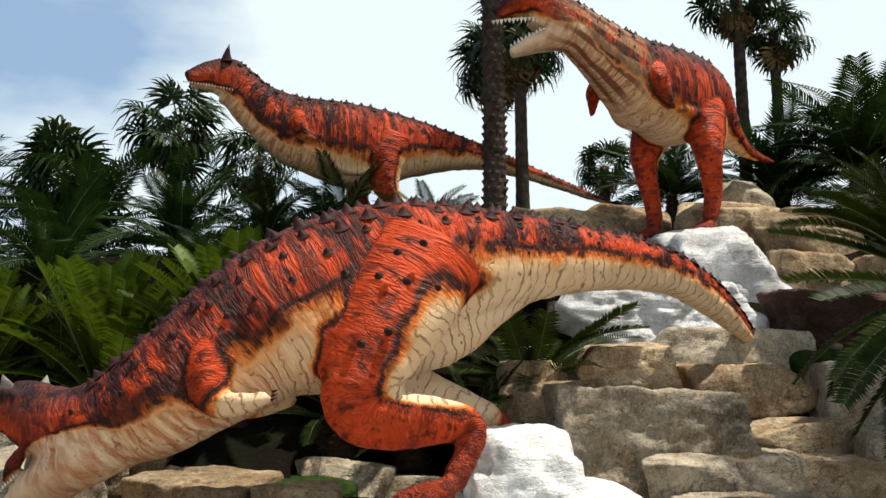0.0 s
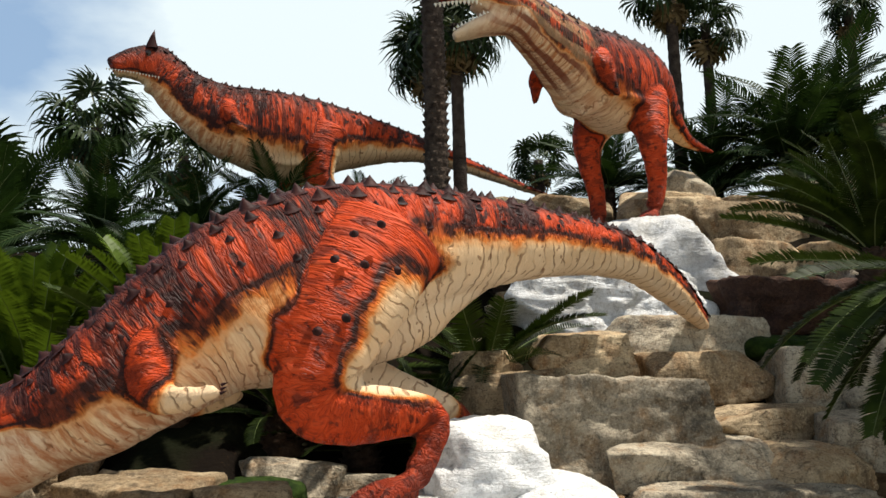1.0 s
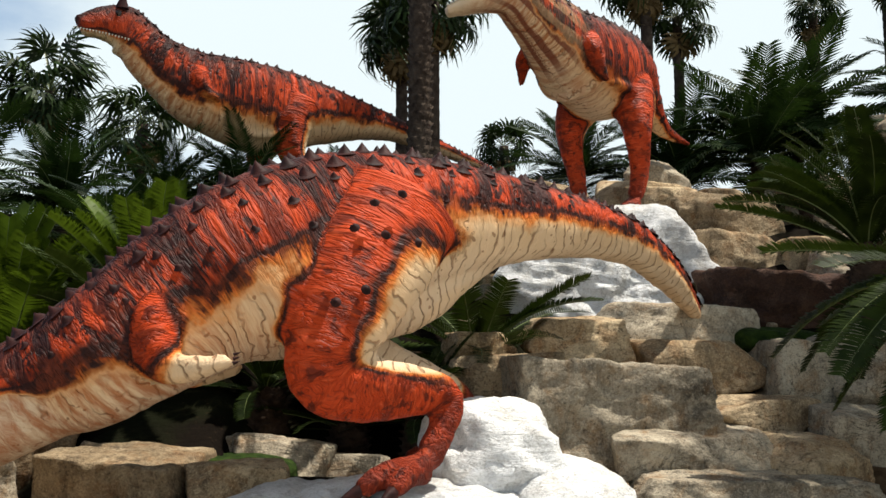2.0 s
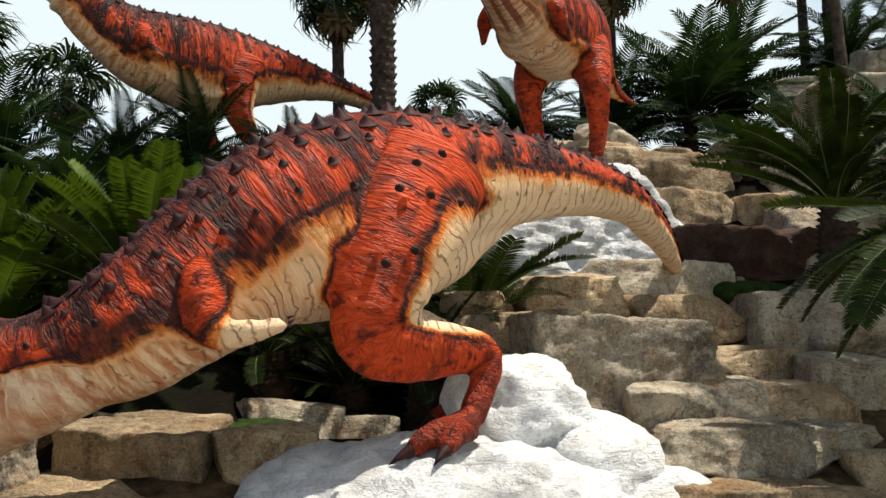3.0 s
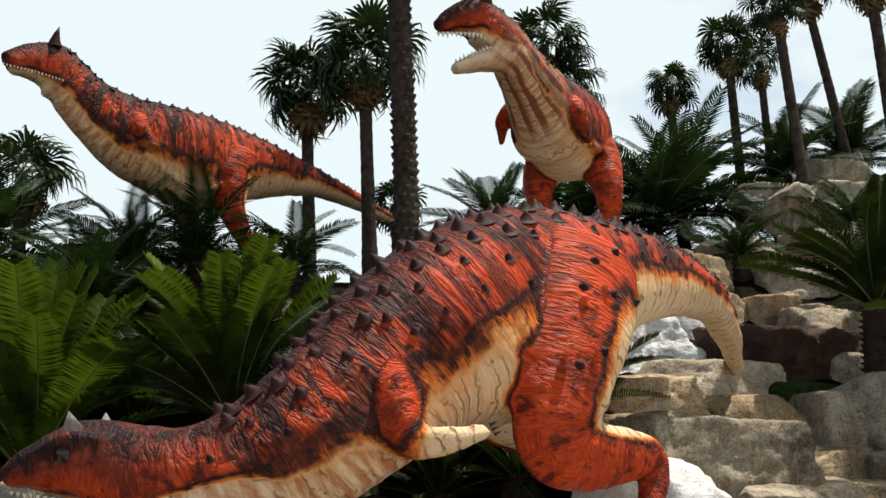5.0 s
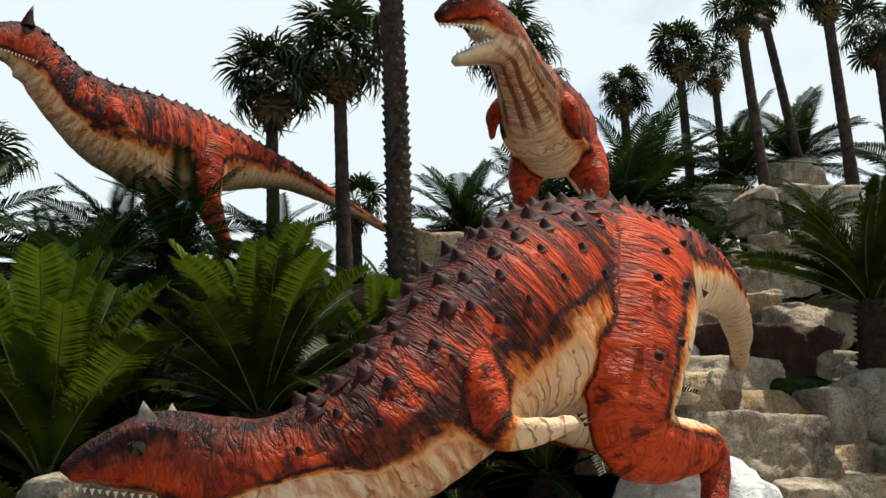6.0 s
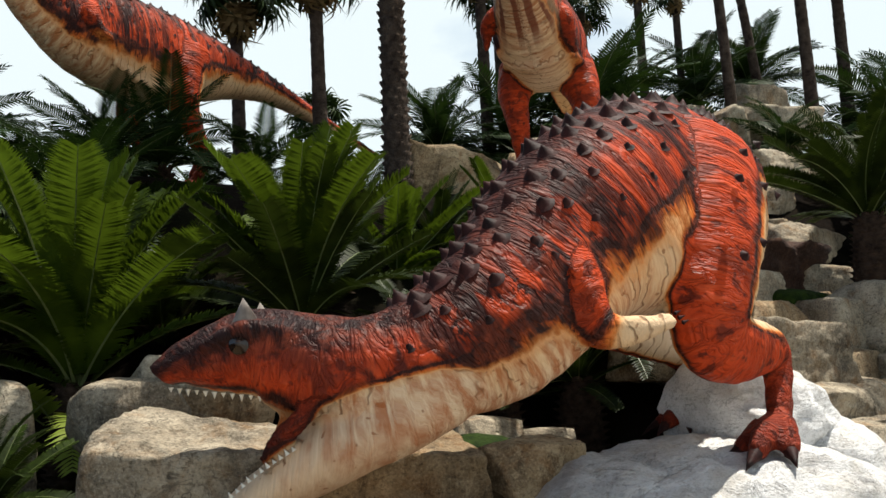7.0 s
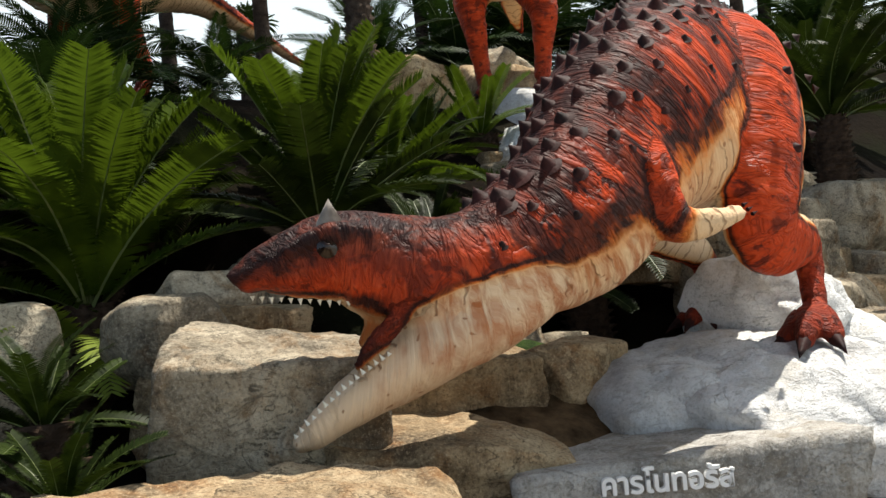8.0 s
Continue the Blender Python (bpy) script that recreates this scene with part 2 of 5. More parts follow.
    band = k.math('MULTIPLY', k.ramp(band, [(0.05, 0.0), (0.6, 0.9)]), ln.outputs["Fac"])
    col = k.mix(k.math('MULTIPLY', band, pale), col, (0.17, 0.045, 0.022))
    col = k.mix(k.math('MULTIPLY', k.math('SUBTRACT', ln.outputs["Fac"], band), k.math('MULTIPLY', red, 0.5)), col, (0.50, 0.30, 0.15))
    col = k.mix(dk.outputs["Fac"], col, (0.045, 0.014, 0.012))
    # folds of the hide: sharp creases between rounded ridges
    fold = k.noise(flat(14.5, 1.5), 1.0, 3, 0.5, 1.3)
    ridge = k.math('MULTIPLY', k.math('ABSOLUTE', k.math('SUBTRACT', fold, 0.5)), 4.0)
    fold2 = k.noise(flat(40.0, 5.0), 1.0, 3, 0.6, 0.8)
    grain = k.noise(obj, 60, 3, 0.6)
    crack = k.math('MULTIPLY', k.ramp(ridge, [(0.0, 0.5), (0.09, 0.0)]), k.math('MULTIPLY', k.math('MULTIPLY', red, calm), k.ramp(k.noise(flat(3.0, 2.2), 1.0, 3), [(0.38, 0.15), (0.60, 1.0)])))
    # ridge tops coloured lighter as highlights, creases darker as shade
    col = k.mix(k.math('MULTIPLY', k.ramp(ridge, [(0.35, 0.0), (0.8, 0.28)]), k.math('SUBTRACT', red, k.math('MULTIPLY', marks, 0.9))), col, (0.60, 0.115, 0.040))
    col = k.mix(crack, col, (0.06, 0.014, 0.008))
    n1 = k.bump(k.ramp(ridge, [(0.0, 0.0), (0.25, 0.6), (0.8, 1.0)]), k.ramp(k.math('MULTIPLY', red, calm), [(0.0, 0.22), (1.0, 0.65)]), 0.03)
    n2 = k.bump(fold2, 0.5, 0.018, n1)
    n2 = k.bump(k.math('MULTIPLY', lines, -1.0), 0.7, 0.02, n2)
    n3 = k.bump(grain, 0.25, 0.004, n2)
    return k.done(col, n3, k.ramp(k.noise(obj, 5, 4), [(0.3, 0.42), (0.7, 0.62)]))


def plain(name, a, b, scale, rough=0.6, bump=0.3, dist=0.01, spec=0.4):
    k = Mat(name, rough, spec=spec)
    v = k.coord()
    col = k.ramp(k.noise(v, scale, 5), [(0.32, a), (0.68, b)])
    return k.done(col, k.bump(k.noise(v, scale * 4, 4), bump, dist))


def leaf_mat(name, dark, light, rough=0.45, thin=0.25):
    k = Mat(name, rough, spec=0.10)
    rnd = k.n.new("ShaderNodeObjectInfo").outputs["Random"]
    v = k.coord()
    col = k.ramp(k.noise(v, 3.5, 4), [(0.3, dark), (0.7, light)])
    tone = k.ramp(rnd, [(0.0, 0.6), (1.0, 1.25)])
    col = k.mix(1.0, col, tone, 'MULTIPLY')
    k.done(col)
    tr = k.add("ShaderNodeBsdfTranslucent", Color=k.mix(0.5, col, (light[0] * 1.6, light[1] * 1.6, light[2])))
    mixer = k.add("ShaderNodeMixShader", Fac=thin)
    k.l.new(k.p.outputs["BSDF"], mixer.inputs[1])
    k.l.new(tr.outputs["BSDF"], mixer.inputs[2])
    k.l.new(mixer.outputs["Shader"], k.n["Material Output"].inputs["Surface"])
    return k.m


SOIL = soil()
SKIN = skin()
HORN = plain("dark_horn", (0.010, 0.006, 0.006), (0.045, 0.014, 0.012), 9, 0.6, spec=0.1)
PALE_HORN = plain("pale_horn", (0.05, 0.038, 0.032), (0.26, 0.23, 0.20), 6, 0.6, spec=0.2)
TOOTH = plain("ivory_tooth", (0.72, 0.66, 0.52), (0.82, 0.78, 0.68), 20, 0.35, 0.1)
MOUTH = plain("mouth_lining", (0.06, 0.012, 0.01), (0.16, 0.035, 0.025), 8, 0.5)
EYE_GLASS = plain("eye_gloss", (0.01, 0.008, 0.006), (0.03, 0.015, 0.01), 5, 0.1, 0.0)
CYCAD_LEAF = leaf_mat("cycad_leaf", (0.006, 0.015, 0.0015), (0.070, 0.110, 0.009), 0.42, 0.28)
# second copy of the cycad leaf, with shade put into its colour
SHADE_LEAF = leaf_mat("shaded_cycad_leaf", (0.004, 0.009, 0.0015), (0.026, 0.042, 0.006), 0.5, 0.14)
YOUNG_LEAF = leaf_mat("young_cycad_leaf", (0.12, 0.20, 0.03), (0.30, 0.36, 0.06), 0.5, 0.35)
FAN_LEAF = leaf_mat("fan_leaf", (0.006, 0.013, 0.004), (0.026, 0.045, 0.012), 0.5, 0.12)
DRY_LEAF = leaf_mat("dry_leaf", (0.10, 0.07, 0.035), (0.24, 0.17, 0.08), 0.7, 0.15)
BUSH_LEAF = leaf_mat("bush_leaf", (0.005, 0.013, 0.004), (0.024, 0.048, 0.010), 0.55, 0.12)
STALK = plain("leaf_stalk", (0.05, 0.08, 0.02), (0.13, 0.15, 0.05), 8, 0.5)
BARK = plain("palm_bark", (0.020, 0.013, 0.010), (0.075, 0.056, 0.042), 7, 0.9, 0.8, 0.03, 0.15)
BARK_DARK = plain("cycad_bark", (0.018, 0.012, 0.009), (0.07, 0.045, 0.03), 9, 0.95, 0.8, 0.03, 0.1)
MOSS = plain("moss", (0.007, 0.016, 0.003), (0.028, 0.050, 0.007), 12, 0.9, 0.8, 0.02, 0.1)
LETTER = plain("white_letter", (0.80, 0.80, 0.79), (0.86, 0.86, 0.85), 12, 0.45, 0.05)


# ---------- helpers ----------
def mesh_of(name, bm, *mats, smooth=True):
    me = bpy.data.meshes.new(name)
    bm.to_mesh(me)
    bm.free()
    for m in mats:
        me.materials.append(m)
    if smooth:
        me.polygons.foreach_set("use_smooth", [True] * len(me.polygons))
    return me


def part(name, bm, material, parent, label="", smooth=True):
    ob = new(name, mesh_of(name, bm, material, smooth=smooth))
    ob.parent = parent
    return tagged(ob, label=label)


def share(name, me, parent, m):
    ob = new(name, me)
    ob.parent = parent
    ob.matrix_local = m
    return ob


def spline(points, n):
    """n rows evenly along a Catmull-Rom curve through rows of numbers, by the length of the first three."""
    p = np.array(points, float)
    p = np.vstack([2 * p[0] - p[1], p, 2 * p[-1] - p[-2]])
    out = []
    for a, b, c, d in zip(p[:-3], p[1:-2], p[2:-1], p[3:]):
        for u in np.linspace(0, 1, 24, endpoint=False):
            out.append(0.5 * (2 * b + (c - a) * u + (2 * a - 5 * b + 4 * c - d) * u ** 2 + (3 * b - a - 3 * c + d) * u ** 3))
    out.append(p[-2])
    out = np.array(out)
    run = np.concatenate([[0], np.cumsum(np.linalg.norm(np.diff(out[:, :3], axis=0), axis=1))])
    at = np.linspace(0, run[-1], n)
    return np.stack([np.interp(at, run, out[:, i]) for i in range(out.shape[1])], 1), at


def ring_tube(bm, centres, ax, ay, seg=20):
    """A closed tube: centres and, for each, two half-axis vectors."""
    rings = []
    for c, u, v in zip(centres, ax, ay):
        rings.append([bm.verts.new(Vector(c) + Vector(u) * math.cos(2 * math.pi * i / seg) + Vector(v) * math.sin(2 * math.pi * i / seg)) for i in range(seg)])
    for a, b in zip(rings[:-1], rings[1:]):
        for i in range(seg):
            bm.faces.new((a[i], a[(i + 1) % seg], b[(i + 1) % seg], b[i]))
    bm.faces.new(rings[0][::-1])
    bm.faces.new(rings[-1])


def limb(bm, points, seg=16, n=0, squash=1.0):
    """A limb through rows of x, y, z, radius, narrowed across the body by squash; it ends rounded."""
    p, _ = spline(points, n or max(10, 6 * len(points)))
    c = p[:, :3]
    t = np.gradient(c, axis=0)
    t /= np.linalg.norm(t, axis=1)[:, None]
    ref = Vector((0.13, 0.97, 0.2))
    us, vs = [], []
    r = p[:, 3].copy()
    r[0] *= 0.6
    r[-1] *= 0.55
    for d, k in zip(t, r):
        u = Vector(d).cross(ref).normalized()
        v = Vector(d).cross(u)
        us.append(u * k)
        vs.append(v * k * squash)
    ring_tube(bm, c, us, vs, seg)
    return p


def spike(bm, base, way, radius, height, seg=7, bend=(0, 0, 0), rings=3):
    """A pointed knob or horn; gives its faces."""
    way = Vector(way).normalized()
    u = way.orthogonal().normalized()
    v = way.cross(u)
    prev, faces = None, []
    for k in range(rings):
        f = k / rings
        rr = radius * (1 - f) ** 0.8 * (1.0 if k else 1.12)
        c = Vector(base) + way * (height * f - 0.15 * radius) + Vector(bend) * f * f
        ring = [bm.verts.new(c + u * rr * math.cos(6.2832 * i / seg) + v * rr * math.sin(6.2832 * i / seg)) for i in range(seg)]
        if prev:
            faces += [bm.faces.new((prev[i], prev[(i + 1) % seg], ring[(i + 1) % seg], ring[i])) for i in range(seg)]
        prev = ring
    tip = bm.verts.new(Vector(base) + way * height + Vector(bend))
    faces += [bm.faces.new((prev[i], prev[(i + 1) % seg], tip)) for i in range(seg)]
    return faces


# ---------- ground ----------
def rise(x, y):
    """Height of the hillside."""
    z = float(np.interp(y, [5.8, 7.0, 8.2, 9.2, 11.0, 13.0, 14.6, 18.0, 30.0, 80.0], [0.0, 0.15, 0.55, 1.05, 1.95, 3.2, 4.25, 4.6, 4.9, 5.0]))
    if y > 10:
        z += max(0.0, min(x, 25) - 6.0) * 0.22 * min(1, (y - 10) / 5)
    if x < -2.5:
        z *= 1 - 0.55 * min(1, (-2.5 - x) / 1.2) * max(0.0, min(1, (15 - y) / 3))
    # hollow added under the leaning statue, shaped to deepen the shade there
    z -= 1.0 * math.exp(-((x + 0.15) / 1.0) ** 4 - ((y - 10.5) / 0.75) ** 4)
    return z


def build_ground():
    xs = np.concatenate([[-600, -300, -120, -60], np.arange(-40, 41, 0.8), [60, 120, 300, 600]])
    ys = np.concatenate([[-600, -200, -60, -20, -8], np.arange(-4, 40, 0.5), [50, 70, 110, 200, 400, 700]])
    bm = bmesh.new()
    grid = []
    for y in ys:
        grid.append([bm.verts.new((x, y, rise(x, y) + (0.12 * noise.noise((x * 0.7, y * 0.7, 1.3)) if abs(x) < 40 and -4 < y < 40 else 0) * min(1, max(0.1, (y - 5) / 3)))) for x in xs])
    for a, b in zip(grid[:-1], grid[1:]):
        for i in range(len(xs) - 1):
            bm.faces.new((a[i], a[i + 1], b[i + 1], b[i]))
    return tagged(new("ground", mesh_of("ground", bm, SOIL)), "soil hillside coloured near black as shade, behind an unseen pale path", "ground", kind="structure")


build_ground()


# ---------- rocks ----------
def rock(label, mat, x, y, z, w, d, h, turn=0.0, seed=1, tilt=5.0, cuts=8, sharp=0.05, sub=5, rough=1.0, soft=0.0, group="rocks of the terrace"):
    """A quarried block with its top at z: width, depth, height, turned about the upright; its outline is cut by planes and worn by noise.
    soft: how far it tends to a rounded boulder."""
    rng = random.Random(seed)
    planes = []
    for n in ((1, 0, 0), (-1, 0, 0), (0, 1, 0), (0, -1, 0), (0, 0, 1), (0, 0, -1)):
        lean = 0.10 if n[2] > 0 else 0.24
        planes.append(((Vector(n) + Vector((rng.uniform(-1, 1), rng.uniform(-1, 1), rng.uniform(-1, 1))) * lean).normalized(), 1.0 - 0.06 * rng.random()))
    for _ in range(cuts):
        n = Vector((rng.uniform(-1, 1), rng.uniform(-1, 1), rng.uniform(-0.9, 0.9))).normalized()
        planes.append((n, (abs(n.x) + abs(n.y) + abs(n.z)) * rng.uniform(0.58, 0.78)))
    bm = bmesh.new()
    bmesh.ops.create_icosphere(bm, subdivisions=sub, radius=1)
    off = Vector((seed * 3.1, seed * 1.7, seed * 0.9))
    size = Vector((w / 2, d / 2, h / 2))
    mean = (w + d + h) / 3
    for v in bm.verts:
        dr = v.co.normalized()
        rs = sorted(k / max(1e-3, dr.dot(n)) for n, k in planes if dr.dot(n) > 0.05)
        r = rs[0]
        gap = (rs[1] - rs[0]) / sharp if len(rs) > 1 else 1.0
        if gap < 1:          # worn edge where two planes meet
            r -= sharp * 0.3 * (1 - gap) ** 2
        if soft:
            ball = (abs(dr.x) ** 3.2 + abs(dr.y) ** 3.2 + abs(dr.z) ** 3.2) ** (-1 / 3.2)
            r = r * (1 - soft) + ball * soft
        p = Vector((dr.x * size.x, dr.y * size.y, dr.z * size.z)) * r
        q = p + off
        n1 = noise.noise(q * 1.5)
        n2 = noise.noise(Vector((q.x * 3.0, q.y * 3.0, q.z * 9)))
        n3 = noise.noise(q * 10)
        ridge = 0.5 - abs(noise.noise(q * 3.4 + Vector((9, 1, 4))))
        chip = max(0.0, noise.noise(q * 2.6 + Vector((3, 7, 2))) - 0.18)
        v.co = p * (1 + rough * 0.06 * n1) + dr * rough * mean * (0.020 * n2 + 0.010 * n3 + 0.016 * ridge - 0.11 * chip
                                                               + 0.020 * (0.4 - abs(noise.noise(q * 7.0))) + 0.012 * (0.4 - abs(noise.noise(q * 17.0))))
    for e in bm.edges:
        e.smooth = e.calc_face_angle(0.0) < 0.30
    ob = new("rock", mesh_of("rock", bm, mat))
    ob.matrix_world = pose(x, y, z - h / 2, tilt, 0, 0) @ pose(0, 0, 0, 0, tilt * 0.4, turn)
    return tagged(ob, label, "rock", group)


TAN = "tan limestone block with brown stains"
GREY = "grey weathered limestone block in the terrace"
WHITE = "bright white painted boulder on the slope"


def terrace_right():
    rock("large grey-brown limestone block with rust stains", STONE_GREY, 1.95, 10.0, 2.17, 1.75, 1.1, 1.15, 12, 11, cuts=4, sub=6)
    rock(TAN, STONE_TAN, 1.05, 10.4, 2.27, 1.0, 0.8, 0.6, 5, 12)
    rock("brown rough limestone block", STONE_TAN, 1.95, 11.0, 2.68, 1.05, 0.8, 0.6, -8, 13)
    rock(TAN, STONE_TAN, 0.95, 10.9, 2.50, 0.75, 0.7, 0.5, 10, 14)
    moss = rock("bright green moss cushion between the rocks", MOSS, 4.35, 11.35, 2.62, 1.1, 0.6, 0.3, 8, 90, soft=0.8)
    moss.name = "moss"
    tagged(moss, category="moss")
    rock("flat grey slab under the tail of the statue", STONE_GREY, 3.45, 11.55, 2.86, 1.55, 0.9, 0.6, 14, 15, cuts=5)
    rock(TAN, STONE_TAN, 3.25, 11.05, 2.46, 1.35, 0.9, 0.62, 6, 16)
    rock(GREY, STONE_GREY, 4.6, 11.05, 2.46, 1.35, 1.0, 0.85, 10, 17, cuts=5)
    rock("rounded low stone step with brown stains", STONE_TAN, 3.5, 10.25, 1.87, 1.25, 0.75, 0.42, 12, 18, cuts=10)
    rock("grey stone step with dark stains", STONE_GREY, 2.6, 9.55, 1.58, 1.45, 0.8, 0.5, 9, 19, cuts=9, sub=6)
    rock("long low stone step", STONE_GREY, 2.85, 9.1, 1.22, 2.2, 1.0, 0.5, 5, 20, cuts=9, sub=6)
    rock("brown rough stone beside the steps", STONE_TAN, 3.65, 9.5, 1.50, 0.85, 0.8, 0.5, 20, 21)
    rock(GREY, STONE_GREY, 5.3, 10.75, 2.68, 1.4, 0.9, 1.1, 8, 52)
    rock(GREY, STONE_GREY, 4.6, 10.0, 1.75, 1.3, 1.0, 0.95, -12, 22)
    rock("flat tan stone slab at the steps' foot", STONE_TAN, 2.6, 8.3, 0.78, 1.9, 0.8, 0.4, -6, 23, cuts=10, sub=6)
    rock("flat tan stone slab at the steps' foot", STONE_TAN, 4.4, 8.7, 0.95, 1.6, 1.0, 0.6, -8, 24)
    rock("pale tan limestone block", STONE_TAN, 5.35, 14.8, 4.82, 1.4, 1.0, 0.85, 6, 25, cuts=4)
    rock("pale tan limestone block", STONE_TAN, 5.2, 14.0, 4.09, 1.45, 1.0, 0.9, 8, 26, cuts=4)
    rock("light grey boulder among dark palms", STONE_GREY, 7.6, 16.0, 5.45, 1.5, 1.1, 0.95, 15, 27)
    rock(TAN, STONE_TAN, 6.05, 13.8, 4.0, 0.75, 0.8, 0.8, 0, 28)
    rock(TAN, STONE_GREY, 6.75, 13.6, 3.85, 1.1, 0.9, 0.7, 10, 29)
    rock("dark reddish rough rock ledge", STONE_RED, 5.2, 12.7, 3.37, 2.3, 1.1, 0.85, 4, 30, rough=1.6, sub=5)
    rock(GREY, STONE_TAN, 4.5, 15.2, 5.0, 1.0, 0.9, 0.8, 5, 31)
    rock("pale sunlit boulder on the upper slope", STONE_GREY, 10.2, 18.4, 7.2, 1.2, 0.9, 0.9, 5, 32)
    rock("bright white painted boulder below the standing statue", STONE_WHITE, 2.75, 13.0, 3.62, 2.6, 1.3, 1.3, 10, 33, sub=6)
    rock("tall white painted boulder under the standing statue", STONE_WHITE, 3.75, 14.1, 4.46, 1.75, 2.0, 2.2, 8, 34, sub=5, rough=1.2)
    rock(TAN, STONE_TAN, 4.6, 15.9, 5.2, 1.8, 1.0, 0.9, 5, 35)
    rock(GREY, STONE_GREY, 4.9, 16.4, 5.69, 0.85, 0.8, 1.0, 5, 36)
    rock("pale flat limestone block", STONE_TAN, 3.0, 16.4, 5.22, 1.7, 0.9, 0.7, 8, 37)
    rock("pale flat limestone block", STONE_TAN, 5.7, 15.2, 4.95, 1.2, 0.9, 0.6, -5, 38)
    rock("pale flat limestone block", STONE_TAN, 1.9, 15.1, 4.92, 1.6, 0.9, 0.8, 12, 39)
    rock("pale sunlit boulder on the upper slope", STONE_GREY, 11.4, 17.4, 7.46, 1.4, 1.0, 0.9, 9, 41)
    rock("pale sunlit boulder on the upper slope", STONE_GREY, 10.6, 16.4, 6.69, 1.8, 1.0, 0.9, -9, 42)
    rock("pale sunlit boulder on the upper slope", STONE_GREY, 9.2, 16.4, 6.5, 0.9, 0.9, 0.9, 4, 43)
    rock(GREY, STONE_GREY, 8.7, 15.0, 5.35, 1.5, 1.1, 0.9, 6, 44)
    rock(GREY, STONE_GREY, 6.9, 13.1, 3.72, 2.4, 0.9, 0.7, 14, 46)
    rock(GREY, STONE_GREY, 6.6, 12.2, 3.0, 1.6, 1.0, 0.9, -10, 47)
    rock(GREY, STONE_TAN, 6.0, 10.9, 2.3, 1.5, 1.0, 0.9, -14, 48)
    rock(GREY, STONE_TAN, 6.0, 9.6, 1.6, 1.6, 1.2, 1.0, 14, 49)
    rock(GREY, STONE_GREY, 7.6, 14.6, 4.6, 1.6, 1.2, 1.0, 4, 50)


def terrace_left():
    moss = rock("dark green moss cushion under the statue", MOSS, -1.6, 9.95, 1.36, 1.5, 0.6, 0.3, 8, 91, soft=0.8)
    moss.name = "moss"
    tagged(moss, category="moss")
    rock("large grey boulder below the open jaws", STONE_GREY, -3.66, 9.4, 1.60, 1.28, 0.95, 1.25, -30, 61, cuts=7, sub=6, soft=0.12, tilt=9)
    rock("pale block with a sunlit flat top", STONE_TAN, -2.2, 9.62, 1.42, 1.2, 0.9, 0.9, -10, 62, cuts=3, sub=6, tilt=11)
    rock(TAN, STONE_TAN, -1.3, 9.4, 1.36, 0.8, 0.8, 0.7, 14, 63, tilt=9, cuts=10, sub=6)
    rock("small cracked grey boulder beside a cycad", STONE_GREY, -3.78, 10.6, 1.93, 0.8, 0.6, 0.6, 10, 64, soft=0.3)
    rock(GREY, STONE_GREY, -3.3, 10.9, 2.10, 0.7, 0.6, 0.6, 0, 65)
    rock(GREY, STONE_TAN, -3.2, 10.6, 1.83, 0.75, 0.6, 0.7, 10, 66)
    rock(GREY, STONE_TAN, -3.62, 10.4, 1.50, 0.8, 0.7, 0.9, 24, 73)
    rock("small rounded grey boulder beside a cycad", STONE_GREY, -4.62, 11.1, 1.98, 0.55, 0.5, 1.1, 0, 67, soft=0.5)
    rock(GREY, STONE_GREY, -1.0, 10.35, 1.46, 0.9, 0.6, 0.9, 15, 75)
    rock(GREY, STONE_GREY, -0.35, 10.5, 1.35, 0.7, 0.6, 1.0, -15, 77)
    rock("flat pale slab with a broken edge", STONE_TAN, -3.95, 8.2, 0.93, 1.25, 0.8, 0.5, -36, 68, cuts=4, sub=6)
    rock("flat pale slab with a broken edge", STONE_TAN, -4.9, 8.6, 0.98, 1.1, 0.8, 0.5, -20, 69, cuts=4)
    rock("cracked brown slab below the open jaws", STONE_TAN, -2.9, 9.0, 1.0, 1.7, 0.9, 0.5, -20, 70)
    rock(GREY, STONE_GREY, -1.7, 10.4, 1.52, 0.8, 0.6, 0.6, -10, 74)
    rock(GREY, STONE_GREY, -2.5, 11.4, 2.2, 0.9, 0.7, 0.6, -10, 76)


def white_boulder():
    rock("huge white painted boulder under the feet of the leaning statue", STONE_WHITE, 0.05, 8.55, 1.25, 2.95, 2.4, 1.6, -12, 81, cuts=12, sub=6, rough=0.8, sharp=0.1, soft=0.35)
    rock("white painted boulder with a stepped top", STONE_WHITE, 0.68, 8.95, 1.84, 1.1, 1.2, 1.3, 10, 87, tilt=9, cuts=14, sub=5, soft=0.3, rough=1.5)
    rock("white painted boulder with a rounded edge", STONE_WHITE, 1.1, 8.75, 1.38, 1.0, 1.2, 1.2, 25, 85, cuts=9, sub=5, soft=0.5)
    rock("pale grey name stone with a rough front", STONE_PALE, -1.73, 8.13, 0.79, 1.75, 1.0, 0.95, -37, 83, cuts=0, sub=5, rough=0.25, tilt=0)
    rock("low white painted boulder beside the steps", STONE_WHITE, 1.55, 8.75, 0.98, 0.9, 1.2, 0.9, 10, 84, sub=5, soft=0.3)
    rock("white rounded boulder partly shaded by the statue", STONE_WHITE, -0.8, 8.75, 1.20, 1.5, 1.4, 1.2, -25, 86, cuts=9, sub=5, soft=0.7)


